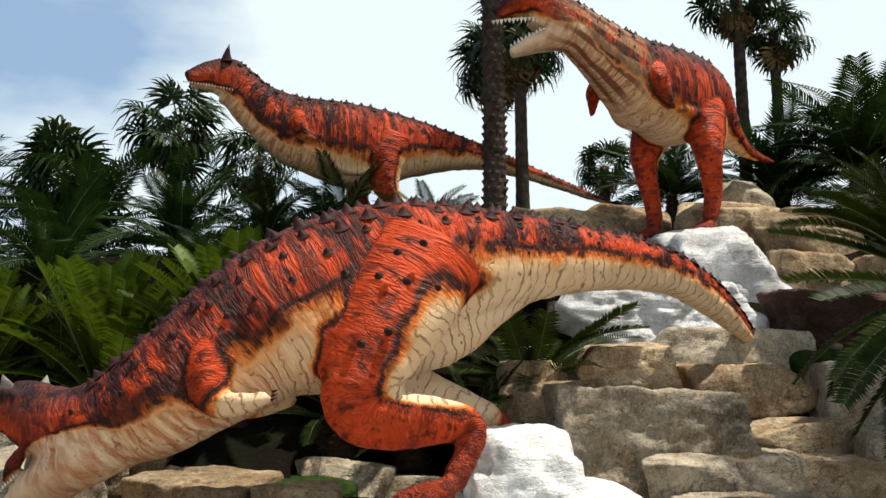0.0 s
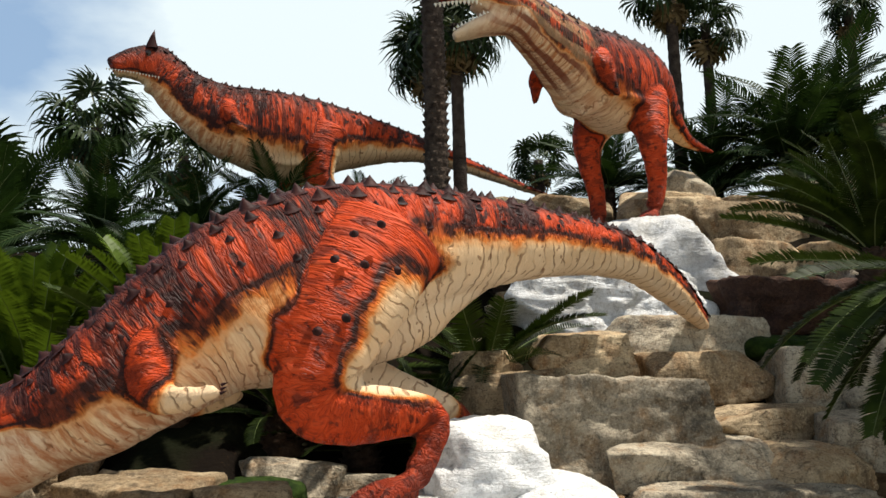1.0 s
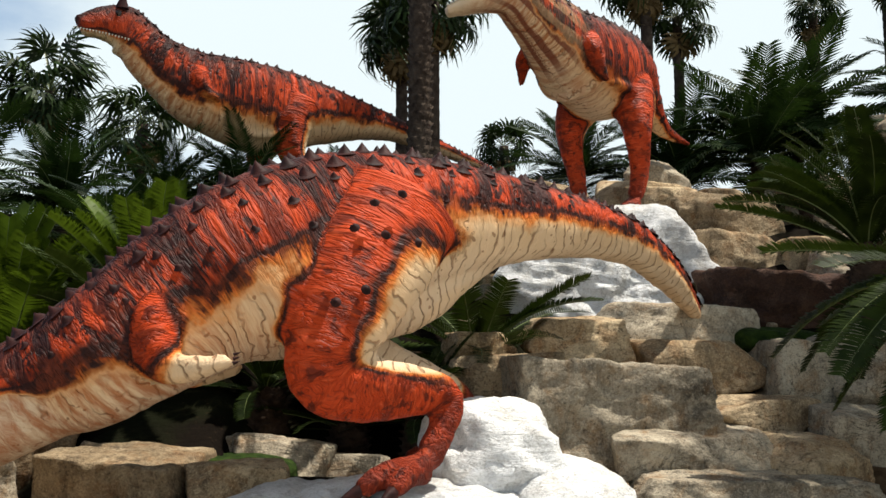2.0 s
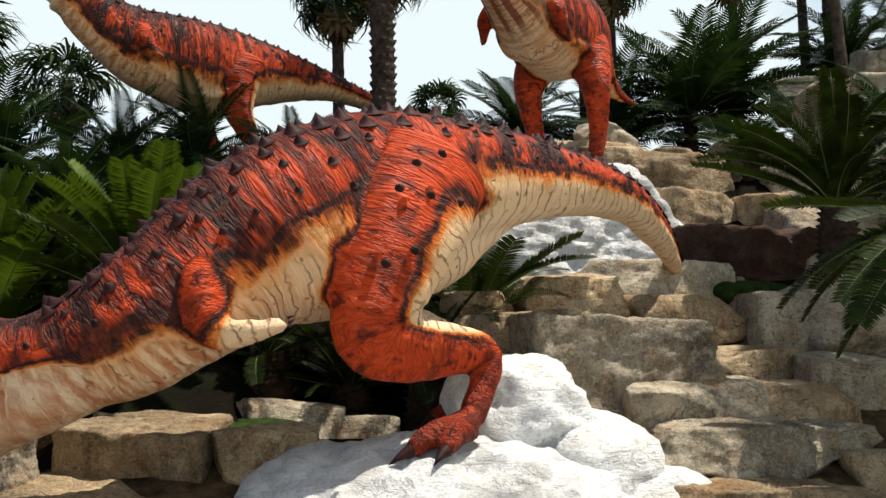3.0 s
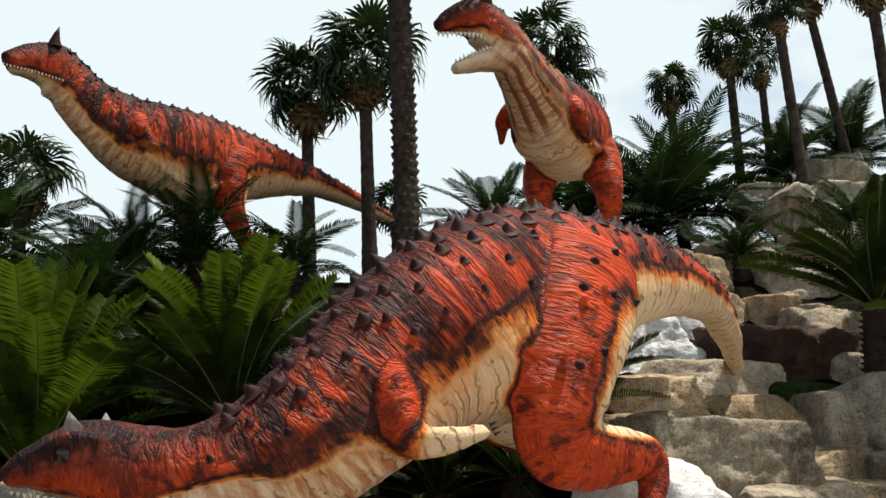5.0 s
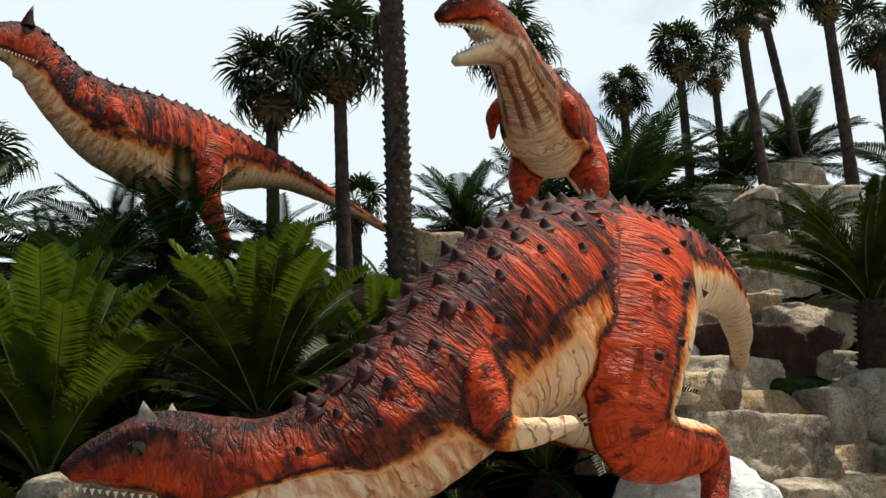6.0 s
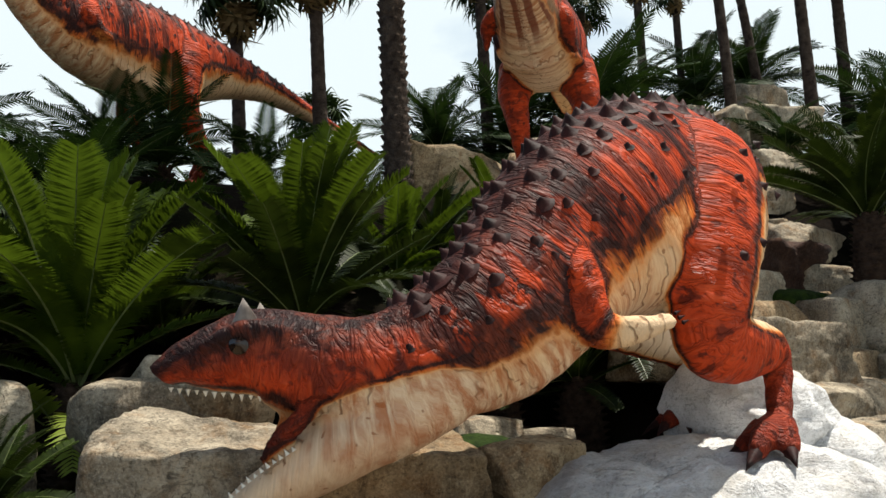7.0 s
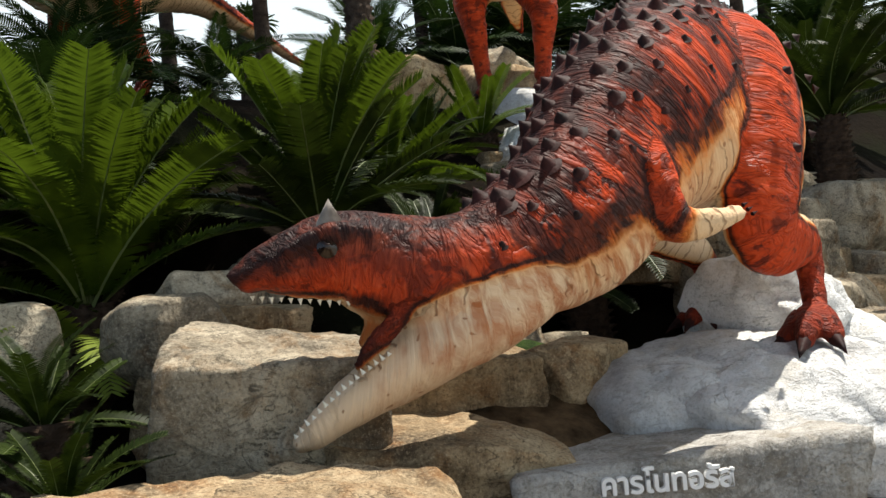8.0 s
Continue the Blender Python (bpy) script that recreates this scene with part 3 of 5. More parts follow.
def rubble():
    """Loose stones in the gaps of the terrace."""
    rng = random.Random(44)
    for i in range(34):
        x, y = rng.uniform(1.0, 6.0), rng.uniform(8.6, 13.2)
        k = rng.uniform(0.12, 0.32)
        rock("small loose limestone piece between the blocks", rng.choice((STONE_TAN, STONE_TAN, STONE_GREY)), x, y, rise(x, y) + k * 0.45, k * 1.4, k, k * 0.8, rng.uniform(0, 180), 200 + i, sub=3, group="loose stones")


white_boulder()
rubble()
terrace_right()
terrace_left()


# ---------- statues ----------
class Statue:
    """A horned two-legged dinosaur statue as one mesh. stations: rows of ridge x, y, z, half width, height, from the snout to the tail's tip."""

    def __init__(self, stations, pale_at, voxel=0.03):
        self.voxel = voxel
        self.p, self.run = spline(stations, 220)
        c = self.p[:, :3]
        t = np.gradient(c, axis=0)
        for _ in range(6):
            t[1:-1] = (t[:-2] + 2 * t[1:-1] + t[2:]) / 4
        t /= np.linalg.norm(t, axis=1)[:, None]
        side = np.cross(t, [0, 0, 1.0])
        side /= np.linalg.norm(side, axis=1)[:, None]
        self.side, self.up, self.t = side, np.cross(side, t), t
        self.w, self.h = self.p[:, 3], self.p[:, 4]
        self.centre = c - self.up * (self.h / 2)[:, None]
        self.pale_at = pale_at
        self.bm = bmesh.new()
        self.extra = bmesh.new()
        self.limbs = []
        self.lined = None
        self.bare_arm = 0.85
        self.pale_inside = False
        self.knob_at = []
        rings = []
        seg = 36
        for i in range(len(c)):
            ring = []
            for j in range(seg):
                ring.append(self.bm.verts.new(self.surface(i, 2 * math.pi * j / seg)))
            rings.append(ring)
        for a, b in zip(rings[:-1], rings[1:]):
            for j in range(seg):
                self.bm.faces.new((a[j], a[(j + 1) % seg], b[(j + 1) % seg], b[j]))
        self.bm.faces.new(rings[0][::-1])
        self.bm.faces.new(rings[-1])

    def surface(self, i, th):
        """Place on the hide at sample i, th from the ridge round."""
        s, k = math.sin(th), math.cos(th)
        wide = self.w[i] * (1 + 0.10 * -k)
        return Vector(self.centre[i] + self.side[i] * (wide * math.copysign(abs(s) ** 0.9, s)) + self.up[i] * (self.h[i] / 2 * math.copysign(abs(k) ** 0.92, k)))

    def add_limb(self, points, kind, seg=16, squash=1.0):
        p = limb(self.bm, points, seg, squash=squash)
        self.limbs.append((p, kind))

    def add_flat(self, points, seg=20):
        """A jaw: rows of x, y, z, half width, half height."""
        p, _ = spline(points, 26)
        c = p[:, :3]
        t = np.gradient(c, axis=0)
        us, vs = [], []
        for d, a, b in zip(t, p[:, 3], p[:, 4]):
            d = Vector(d).normalized()
            sd = d.cross(Vector((0, 0, 1))).normalized()
            us.append(sd * a)
            vs.append(sd.cross(d) * b)
        ring_tube(self.bm, c, us, vs, seg)
        self.limbs.append((np.column_stack([c, np.maximum(p[:, 3], p[:, 4])]), "jaw"))
        return c

    def crease(self, rows, r):
        """A raised fold of hide through rows of run and turn."""
        pts = []
        for s, th in rows:
            i = int(np.clip(np.searchsorted(self.run, s), 1, len(self.run) - 2))
            pts.append((*self.surface(i, th), r * (0.5 if (s, th) in (rows[0], rows[-1]) else 1.0)))
        limb(self.bm, pts, 8)

    def mark(self, faces, index):
        for f in faces:
            f.material_index = index

    def knobs(self, first, last, seed, big=0.075):
        """Rows of pointed knobs along the ridge and down the flanks."""
        rng = random.Random(seed)
        rows = ((0.0, 0.21, 1.0), (0.32, 0.24, 1.0), (0.62, 0.30, 0.85), (0.92, 0.34, 0.55), (1.25, 0.40, 0.42))
        self.knob_at = []
        for th, step, scale in rows:
            for sign in ((1,) if th == 0 else (1, -1)):
                s = first + rng.random() * step
                while s < last:
                    i = int(np.clip(np.searchsorted(self.run, s), 1, len(self.run) - 2))
                    girth = min(1.0, self.h[i] / 0.9)
                    if th < 0.9 or girth > 0.7:
                        a = sign * (th + rng.uniform(-0.09, 0.09))
                        q = self.surface(i, a)
                        out = (q - Vector(self.centre[i])).normalized()
                        out = (out + Vector(self.up[i]) * 0.35).normalized()
                        r = big * scale * (0.45 + 0.55 * girth) * rng.uniform(0.8, 1.2)
                        self.mark(spike(self.extra, q - out * r * 0.1, out, r * 1.25, r * 0.45, 10, rings=2), 1)
                        self.mark(spike(self.extra, q, out, r * 0.8, r * rng.uniform(0.75, 1.05), 9, rings=4), 1)
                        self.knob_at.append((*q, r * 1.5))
                    s += step * (0.42 + 0.58 * girth) * rng.uniform(0.75, 1.25)

    def leg_knob(self, place):
        out = Vector((-0.15, -1, 0.15))
        for p, kind in self.limbs:
            if kind == "leg":
                j = np.linalg.norm(p[:, :3] - np.array(place), axis=1).argmin()
                if np.linalg.norm(p[j, :3] - np.array(place)) < 0.7:
                    c = Vector(p[j, :3])
                    out = (Vector(place) - c).normalized()
                    q = c + out * p[j, 3] * 1.0
                    self.mark(spike(self.extra, q, out, 0.035, 0.035, 8), 1)
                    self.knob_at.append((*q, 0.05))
                    return

    def teeth(self, a, b, way, n, size, side):
        for k in range(n):
            f = (k + 0.5) / n
            p = Vector(a).lerp(Vector(b), f) + Vector(side) * math.sin(f * math.pi) * 0.06
            self.mark(spike(self.extra, p, way, size * 0.42, size * (0.8 + 0.4 * ((k * 7) % 3) / 2), 6), 3)

    def finish(self, label, dark_spots=()):
        raw = bpy.data.meshes.new("raw")
        bmesh.ops.recalc_face_normals(self.bm, faces=self.bm.faces)
        self.bm.to_mesh(raw)
        self.bm.free()
        tmp = new("raw", raw)
        rm = tmp.modifiers.new("join", 'REMESH')
        rm.mode, rm.voxel_size = 'VOXEL', self.voxel
        sm = tmp.modifiers.new("soft", 'SMOOTH')
        sm.factor, sm.iterations = 0.5, 4
        bpy.context.view_layer.update()
        done = bpy.data.meshes.new_from_object(tmp.evaluated_get(bpy.context.evaluated_depsgraph_get()))
        bpy.data.objects.remove(tmp)
        bm = bmesh.new()
        bm.from_mesh(done)
        for f in bm.faces:
            f.material_index = 0
        done_count = len(bm.verts)
        ex = bpy.data.meshes.new("extra")
        self.extra.to_mesh(ex)
        self.extra.free()
        bm.from_mesh(ex)
        me = mesh_of("dinosaur_statue", bm, SKIN, HORN, PALE_HORN, TOOTH, MOUTH, EYE_GLASS)
        co = np.empty(len(me.vertices) * 3)
        me.vertices.foreach_get("co", co)
        co = co.reshape(-1, 3)
        hide, dark = self.paint(co, dark_spots)
        nrm = np.empty(len(me.vertices) * 3)
        me.vertices.foreach_get("normal", nrm)
        nrm = nrm.reshape(-1, 3)
        # even out the paint's edges over the surface
        ed = np.empty(len(me.edges) * 2, np.int64)
        me.edges.foreach_get("vertices", ed)
        ed = ed.reshape(-1, 2)
        deg = np.bincount(ed.ravel(), minlength=len(co)).astype(float)
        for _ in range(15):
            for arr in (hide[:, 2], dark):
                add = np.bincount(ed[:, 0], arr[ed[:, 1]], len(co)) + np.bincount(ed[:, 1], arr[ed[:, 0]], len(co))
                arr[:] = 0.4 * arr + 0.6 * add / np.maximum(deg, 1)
        for _ in range(4):
            near = (np.abs(hide[ed[:, 0], 0] - hide[ed[:, 1], 0]) < 0.3) & (np.abs(hide[ed[:, 0], 1] - hide[ed[:, 1], 1]) < 0.6)
            eg = ed[near]
            dg = np.bincount(eg.ravel(), minlength=len(co)).astype(float)
            for arr in (hide[:, 0], hide[:, 1]):
                add = np.bincount(eg[:, 0], arr[eg[:, 1]], len(co)) + np.bincount(eg[:, 1], arr[eg[:, 0]], len(co))
                arr[:] = np.where(dg > 0, 0.4 * arr + 0.6 * add / np.maximum(dg, 1), arr)
        fold = np.array([noise.noise((a * 11, b * 2.0, 3.3)) * 0.010 + noise.noise((a * 4, b * 1.2, 8.1)) * 0.012 for a, b, _ in hide])
        fold[done_count:] = 0
        me.vertices.foreach_set("co", (co + nrm * fold[:, None]).ravel())
        at = me.attributes.new("hide", 'FLOAT_VECTOR', 'POINT')
        at.data.foreach_set("vector", hide.ravel())
        if self.lined:
            a0, a1 = self.lined
            at = me.attributes.new("lined", 'FLOAT', 'POINT')
            at.data.foreach_set("value", np.clip((hide[:, 0] - a0) * 3, 0, 1) * np.clip((a1 - hide[:, 0]) * 3, 0, 1))
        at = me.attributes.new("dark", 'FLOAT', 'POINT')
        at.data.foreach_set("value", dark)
        ob = new("dinosaur_statue", me)
        return tagged(ob, label, "statue", "dinosaur statues")

    def paint(self, co, dark_spots):
        """Per vertex: run along the body, turn round it, and how far below the paint's edge it lies."""
        hide = np.zeros((len(co), 3))
        dark = np.zeros(len(co))
        for lo in range(0, len(co), 4000):
            q = co[lo:lo + 4000]
            d2 = ((q[:, None, :] - self.centre[None]) ** 2).sum(2)
            i = d2.argmin(1)
            rel = q - self.centre[i]
            a = (rel * self.side[i]).sum(1) / self.w[i]
            b = (rel * self.up[i]).sum(1) / (self.h[i] / 2)
            th = np.arctan2(a, b)
            depth = np.sqrt(a * a + b * b)
            f = i / len(self.run)
            edge = np.interp(f, *self.pale_at)
            e = np.abs(th) - edge
            s = self.run[i] + np.clip((rel * self.t[i]).sum(1), -0.06, 0.06)
            for p, kind in self.limbs:
                m2 = ((q[:, None, :] - p[None, :, :3]) ** 2).sum(2)
                j = m2.argmin(1)
                near = np.sqrt(m2.min(1)) / np.maximum(p[j, 3], 0.02)
                on = (near < 1.22) & (depth > 1.02)
                run = np.linspace(0, 1, len(p))[j]
                seglen = np.linalg.norm(np.diff(p[:, :3], axis=0), axis=1).sum()
                tdir = np.gradient(p[:, :3], axis=0)[j]
                tdir /= np.linalg.norm(tdir, axis=1)[:, None]
                r = q - p[j, :3]
                fwd = -self.t[np.full(len(q), 100)]
                ref = fwd - tdir * (fwd * tdir).sum(1)[:, None]
                ref /= np.maximum(np.linalg.norm(ref, axis=1), 1e-6)[:, None]
                oth = np.cross(tdir, ref)
                turn = np.arctan2((r * oth).sum(1), (r * ref).sum(1))
                if kind == "brow":
                    continue
                if kind == "leg":
                    back = np.cos(turn - np.pi)
                    ee = -0.62 + np.clip(back - 0.12, 0, 1) * 1.25 * np.clip((run - 0.05) * 6, 0, 1) * np.clip((0.74 - run) * 6, 0, 1)
                    mid = self.centre[np.abs(self.centre[:, 0] - p[len(p) // 2, 0]).argmin()]
                    inward = np.sign(mid[1] - p[len(p) // 2, 1])
                    if self.pale_inside:
                        ee = np.maximum(ee, -0.62 + np.clip(r[:, 1] * inward / np.maximum(p[j, 3], 0.02) - 0.1, 0, 1) * 2.6 * np.clip((0.86 - run) * 8, 0, 1))
                    dd = np.clip((run - 0.76) * 3, 0, 0.55)
                elif kind == "arm":
                    ee = -0.5 + np.clip((run - 0.52) * 5, 0, 1) * self.bare_arm
                    dd = 0 * run
                elif kind == "cheek":
                    ee = -0.05 + 0 * run
                    dd = 0.42 + 0 * run
                elif kind == "gum":
                    ee = -0.4 + 0 * run
                    dd = 0.62 + 0 * run
                elif kind == "belly":
                    ee = 0.45 + 0 * run
                    dd = 0 * run
                elif kind == "toe":
                    ee = -0.6 + 0 * run
                    dd = 0.6 + 0 * run
                else:
                    ee = 1.9 + 0 * run
                    dd = 0 * run
                if kind == "leg" and self.pale_inside:
                    top = np.clip(r[:, 2] / np.maximum(p[j, 3], 0.02) - 0.35, 0, 1)
                    ee = np.maximum(ee, -0.62 + top * 2.4 * np.clip((run - 0.50) * 9, 0, 1) * np.clip((0.84 - run) * 9, 0, 1))
                if kind == "gum":
                    on = near < 1.25
                if kind in ("jaw", "cheek"):
                    on = near < 1.15
                    on &= (depth > 0.9) | (f < 0.16)
                    on &= e > -0.45
                e = np.where(on, ee, e)
                step = seglen / (len(p) - 1)
                arc = run * seglen + np.clip((r * tdir).sum(1), -step, step)
                if kind not in ("jaw", "cheek", "belly"):
                    th = np.where(on, turn * 0.6 + 3, th)
                    s = np.where(on, 20 + arc, s)
                dark[lo:lo + 4000] = np.where(on, dd, dark[lo:lo + 4000])
            hide[lo:lo + 4000] = np.stack([s, th, e], 1)
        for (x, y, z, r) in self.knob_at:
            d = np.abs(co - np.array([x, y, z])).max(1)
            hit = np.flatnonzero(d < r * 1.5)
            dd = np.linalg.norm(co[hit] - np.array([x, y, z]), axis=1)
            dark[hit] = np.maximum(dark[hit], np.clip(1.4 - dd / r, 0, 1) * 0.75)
        for (x, y, z, r) in dark_spots:
            d = np.linalg.norm(co - np.array([x, y, z]), axis=1)
            dark = np.maximum(dark, np.clip(1.3 - d / r, 0, 1) * 0.9)
        return hide, dark


def foot(st, ankle, ground, fwd, side, size=1.0):
    """Three clawed toes from an ankle point."""
    fwd, side = Vector(fwd).normalized(), Vector(side).normalized()
    a = Vector(ankle)
    for k, ln in ((-0.55, 0.30), (0.0, 0.40), (0.55, 0.30)):
        way = (fwd + side * k).normalized()
        mid = a + way * ln * 0.55 * size
        mid.z = ground + 0.12 * size
        tip = a + way * ln * size
        tip.z = ground + 0.045
        st.add_limb([(*a, 0.10 * size), (*mid, 0.075 * size), (*tip, 0.05 * size)], "toe", 12)
        st.mark(spike(st.extra, tip, way + Vector((0, 0, -0.25)), 0.038 * size, 0.15 * size, 7, (0, 0, -0.04)), 1)


def leaning_statue():
    head = [(-4.08, 9.02, 1.98, 0.08, 0.14), (-3.92, 8.92, 2.13, 0.16, 0.34), (-3.57, 8.71, 2.27, 0.24, 0.52), (-3.05, 8.43, 2.20, 0.30, 0.64)]
    trunk = [(-2.72, 8.36, 2.36, 0.38, 0.88), (-2.37, 8.32, 2.67, 0.46, 1.05), (-1.91, 8.38, 3.14, 0.56, 1.32), (-1.38, 8.47, 3.5, 0.63, 1.50),
             (-0.81, 8.67, 3.74, 0.64, 1.56), (-0.3, 8.83, 3.82, 0.58, 1.42)]
    tail = [(0.3, 9.0, 3.80, 0.46, 1.05), (0.9, 9.25, 3.75, 0.36, 0.78), (1.45, 9.58, 3.71, 0.29, 0.62), (1.94, 9.92, 3.66, 0.23, 0.52),
            (2.4, 10.22, 3.55, 0.18, 0.45), (2.9, 10.65, 3.29, 0.14, 0.38), (3.3, 11.1, 2.98, 0.09, 0.27), (3.52, 11.38, 2.74, 0.04, 0.12)]
    st = Statue(head + trunk + tail, ([0, 0.1, 0.15, 0.3, 0.42, 0.5, 0.62, 1], [2.9, 2.7, 1.95, 1.85, 1.5, 1.6, 1.75, 1.7]), 0.026)
    st.pale_inside = True
    st.add_flat([(-2.62, 8.32, 1.80, 0.28, 0.26), (-2.95, 8.38, 1.60, 0.29, 0.22), (-3.23, 8.53, 1.44, 0.26, 0.19), (-3.51, 8.70, 1.27, 0.20, 0.135), (-3.74, 8.83, 1.10, 0.12, 0.08), (-3.83, 8.88, 1.03, 0.06, 0.04)])
    st.add_limb([(-3.22, 8.54, 1.78, 0.13), (-3.34, 8.61, 1.62, 0.13), (-3.44, 8.67, 1.48, 0.10)], "cheek", 14)
    st.add_limb([(-3.26, 8.29, 1.78, 0.03), (-3.42, 8.37, 1.69, 0.055), (-3.54, 8.46, 1.56, 0.065), (-3.62, 8.55, 1.42, 0.04)], "gum", 12, 0.6)
    st.add_limb([(-3.90, 8.70, 2.06, 0.03), (-3.74, 8.58, 2.14, 0.05), (-3.56, 8.47, 2.14, 0.05), (-3.40, 8.42, 2.08, 0.03)], "brow", 10)
    # near leg
    st.add_limb([(-0.12, 8.58, 3.36, 0.53), (-0.38, 8.27, 2.87, 0.49), (-0.60, 8.07, 2.35, 0.35), (-0.68, 8.03, 2.02, 0.27), (-0.40, 8.09, 1.92, 0.25),
                 (0.02, 8.2, 1.90, 0.18), (0.22, 8.27, 1.84, 0.135), (0.18, 8.22, 1.62, 0.11), (0.04, 8.14, 1.36, 0.105)], "leg", 22, 0.74)
    st.add_limb([(-0.75, 8.85, 2.55, 0.42), (-0.42, 8.92, 2.63, 0.39), (0.05, 9.0, 2.73, 0.32), (0.42, 9.08, 2.93, 0.22), (0.8, 9.22, 3.15, 0.16)], "belly", 20)
    foot(st, (0.03, 8.13, 1.36), 1.17, (-0.95, -0.35, 0), (0.35, -0.95, 0), 1.25)
    # far leg
    st.add_limb([(-0.05, 9.0, 3.1, 0.40), (-0.35, 9.3, 2.7, 0.36), (-0.42, 9.4, 2.3, 0.28), (-0.1, 9.42, 2.12, 0.2), (0.42, 9.42, 1.92, 0.135),
                 (0.55, 9.42, 1.75, 0.11), (0.42, 9.38, 1.5, 0.10)], "leg", 20)
    foot(st, (0.42, 9.38, 1.5), 1.3, (-0.9, -0.3, 0), (0.3, -0.9, 0))
    # arms
    st.add_limb([(-1.82, 8.10, 2.62, 0.17), (-1.86, 7.97, 2.35, 0.165), (-1.76, 7.90, 2.08, 0.135), (-1.55, 7.80, 2.05, 0.085), (-1.30, 7.71, 2.10, 0.042)], "arm", 16)
    st.add_limb([(-1.8, 8.85, 2.5, 0.19), (-1.82, 8.98, 2.3, 0.17), (-1.72, 9.0, 2.05, 0.13), (-1.3, 9.05, 2.1, 0.055)], "arm", 14)
    for k in (-0.03, 0.0, 0.03):
        st.mark(spike(st.extra, (-1.29, 7.70 + k, 2.11 + k), (0.9, -0.2, 0.3), 0.014, 0.05, 5), 1)
    st.knobs(1.35, 9.7, 5, 0.072)
    for x, y, z in ((-0.35, 7.87, 3.25), (-0.15, 7.98, 3.3), (-0.5, 7.8, 3.05), (-0.28, 7.84, 2.98), (-0.05, 7.95, 2.95), (-0.62, 7.74, 2.5), (-0.4, 7.72, 2.6)):
        st.leg_knob((x, y, z))
    st.mark(spike(st.extra, (-3.66, 8.62, 2.14), (-0.12, -0.25, 1), 0.11, 0.19, 12, (-0.02, -0.03, 0), 4), 2)
    st.mark(spike(st.extra, (-3.47, 8.84, 2.15), (0.05, 0.2, 1), 0.10, 0.18, 12, (0.0, 0.02, 0), 4), 2)
    st.teeth((-4.02, 8.90, 1.86), (-3.45, 8.50, 1.76), (0, 0, -1), 14, 0.032, (-0.3, -0.4, 0))
    st.teeth((-3.88, 8.80, 1.09), (-3.47, 8.42, 1.50), (-0.45, 0.2, 0.8), 16, 0.03, (-0.4, -0.5, 0.5))
    st.mark(spike(st.extra, (-3.74, 8.53, 2.07), (-0.5, -0.85, 0.1), 0.05, 0.045, 12), 5)
    st.finish("red and cream horned dinosaur statue leaning down with open jaws", [
        (-4.0, 8.97, 2.14, 0.10), (-3.74, 8.82, 2.29, 0.13), (-3.47, 8.66, 2.33, 0.13), (-3.15, 8.48, 2.30, 0.10), (-3.38, 8.40, 1.98, 0.05), (-3.2, 8.22, 1.9, 0.07),
        (-4.08, 9.0, 1.93, 0.10), (-3.92, 8.82, 1.83, 0.08), (-3.74, 8.66, 1.77, 0.08), (-3.55, 8.53, 1.74, 0.08), (-3.38, 8.42, 1.72, 0.09)])


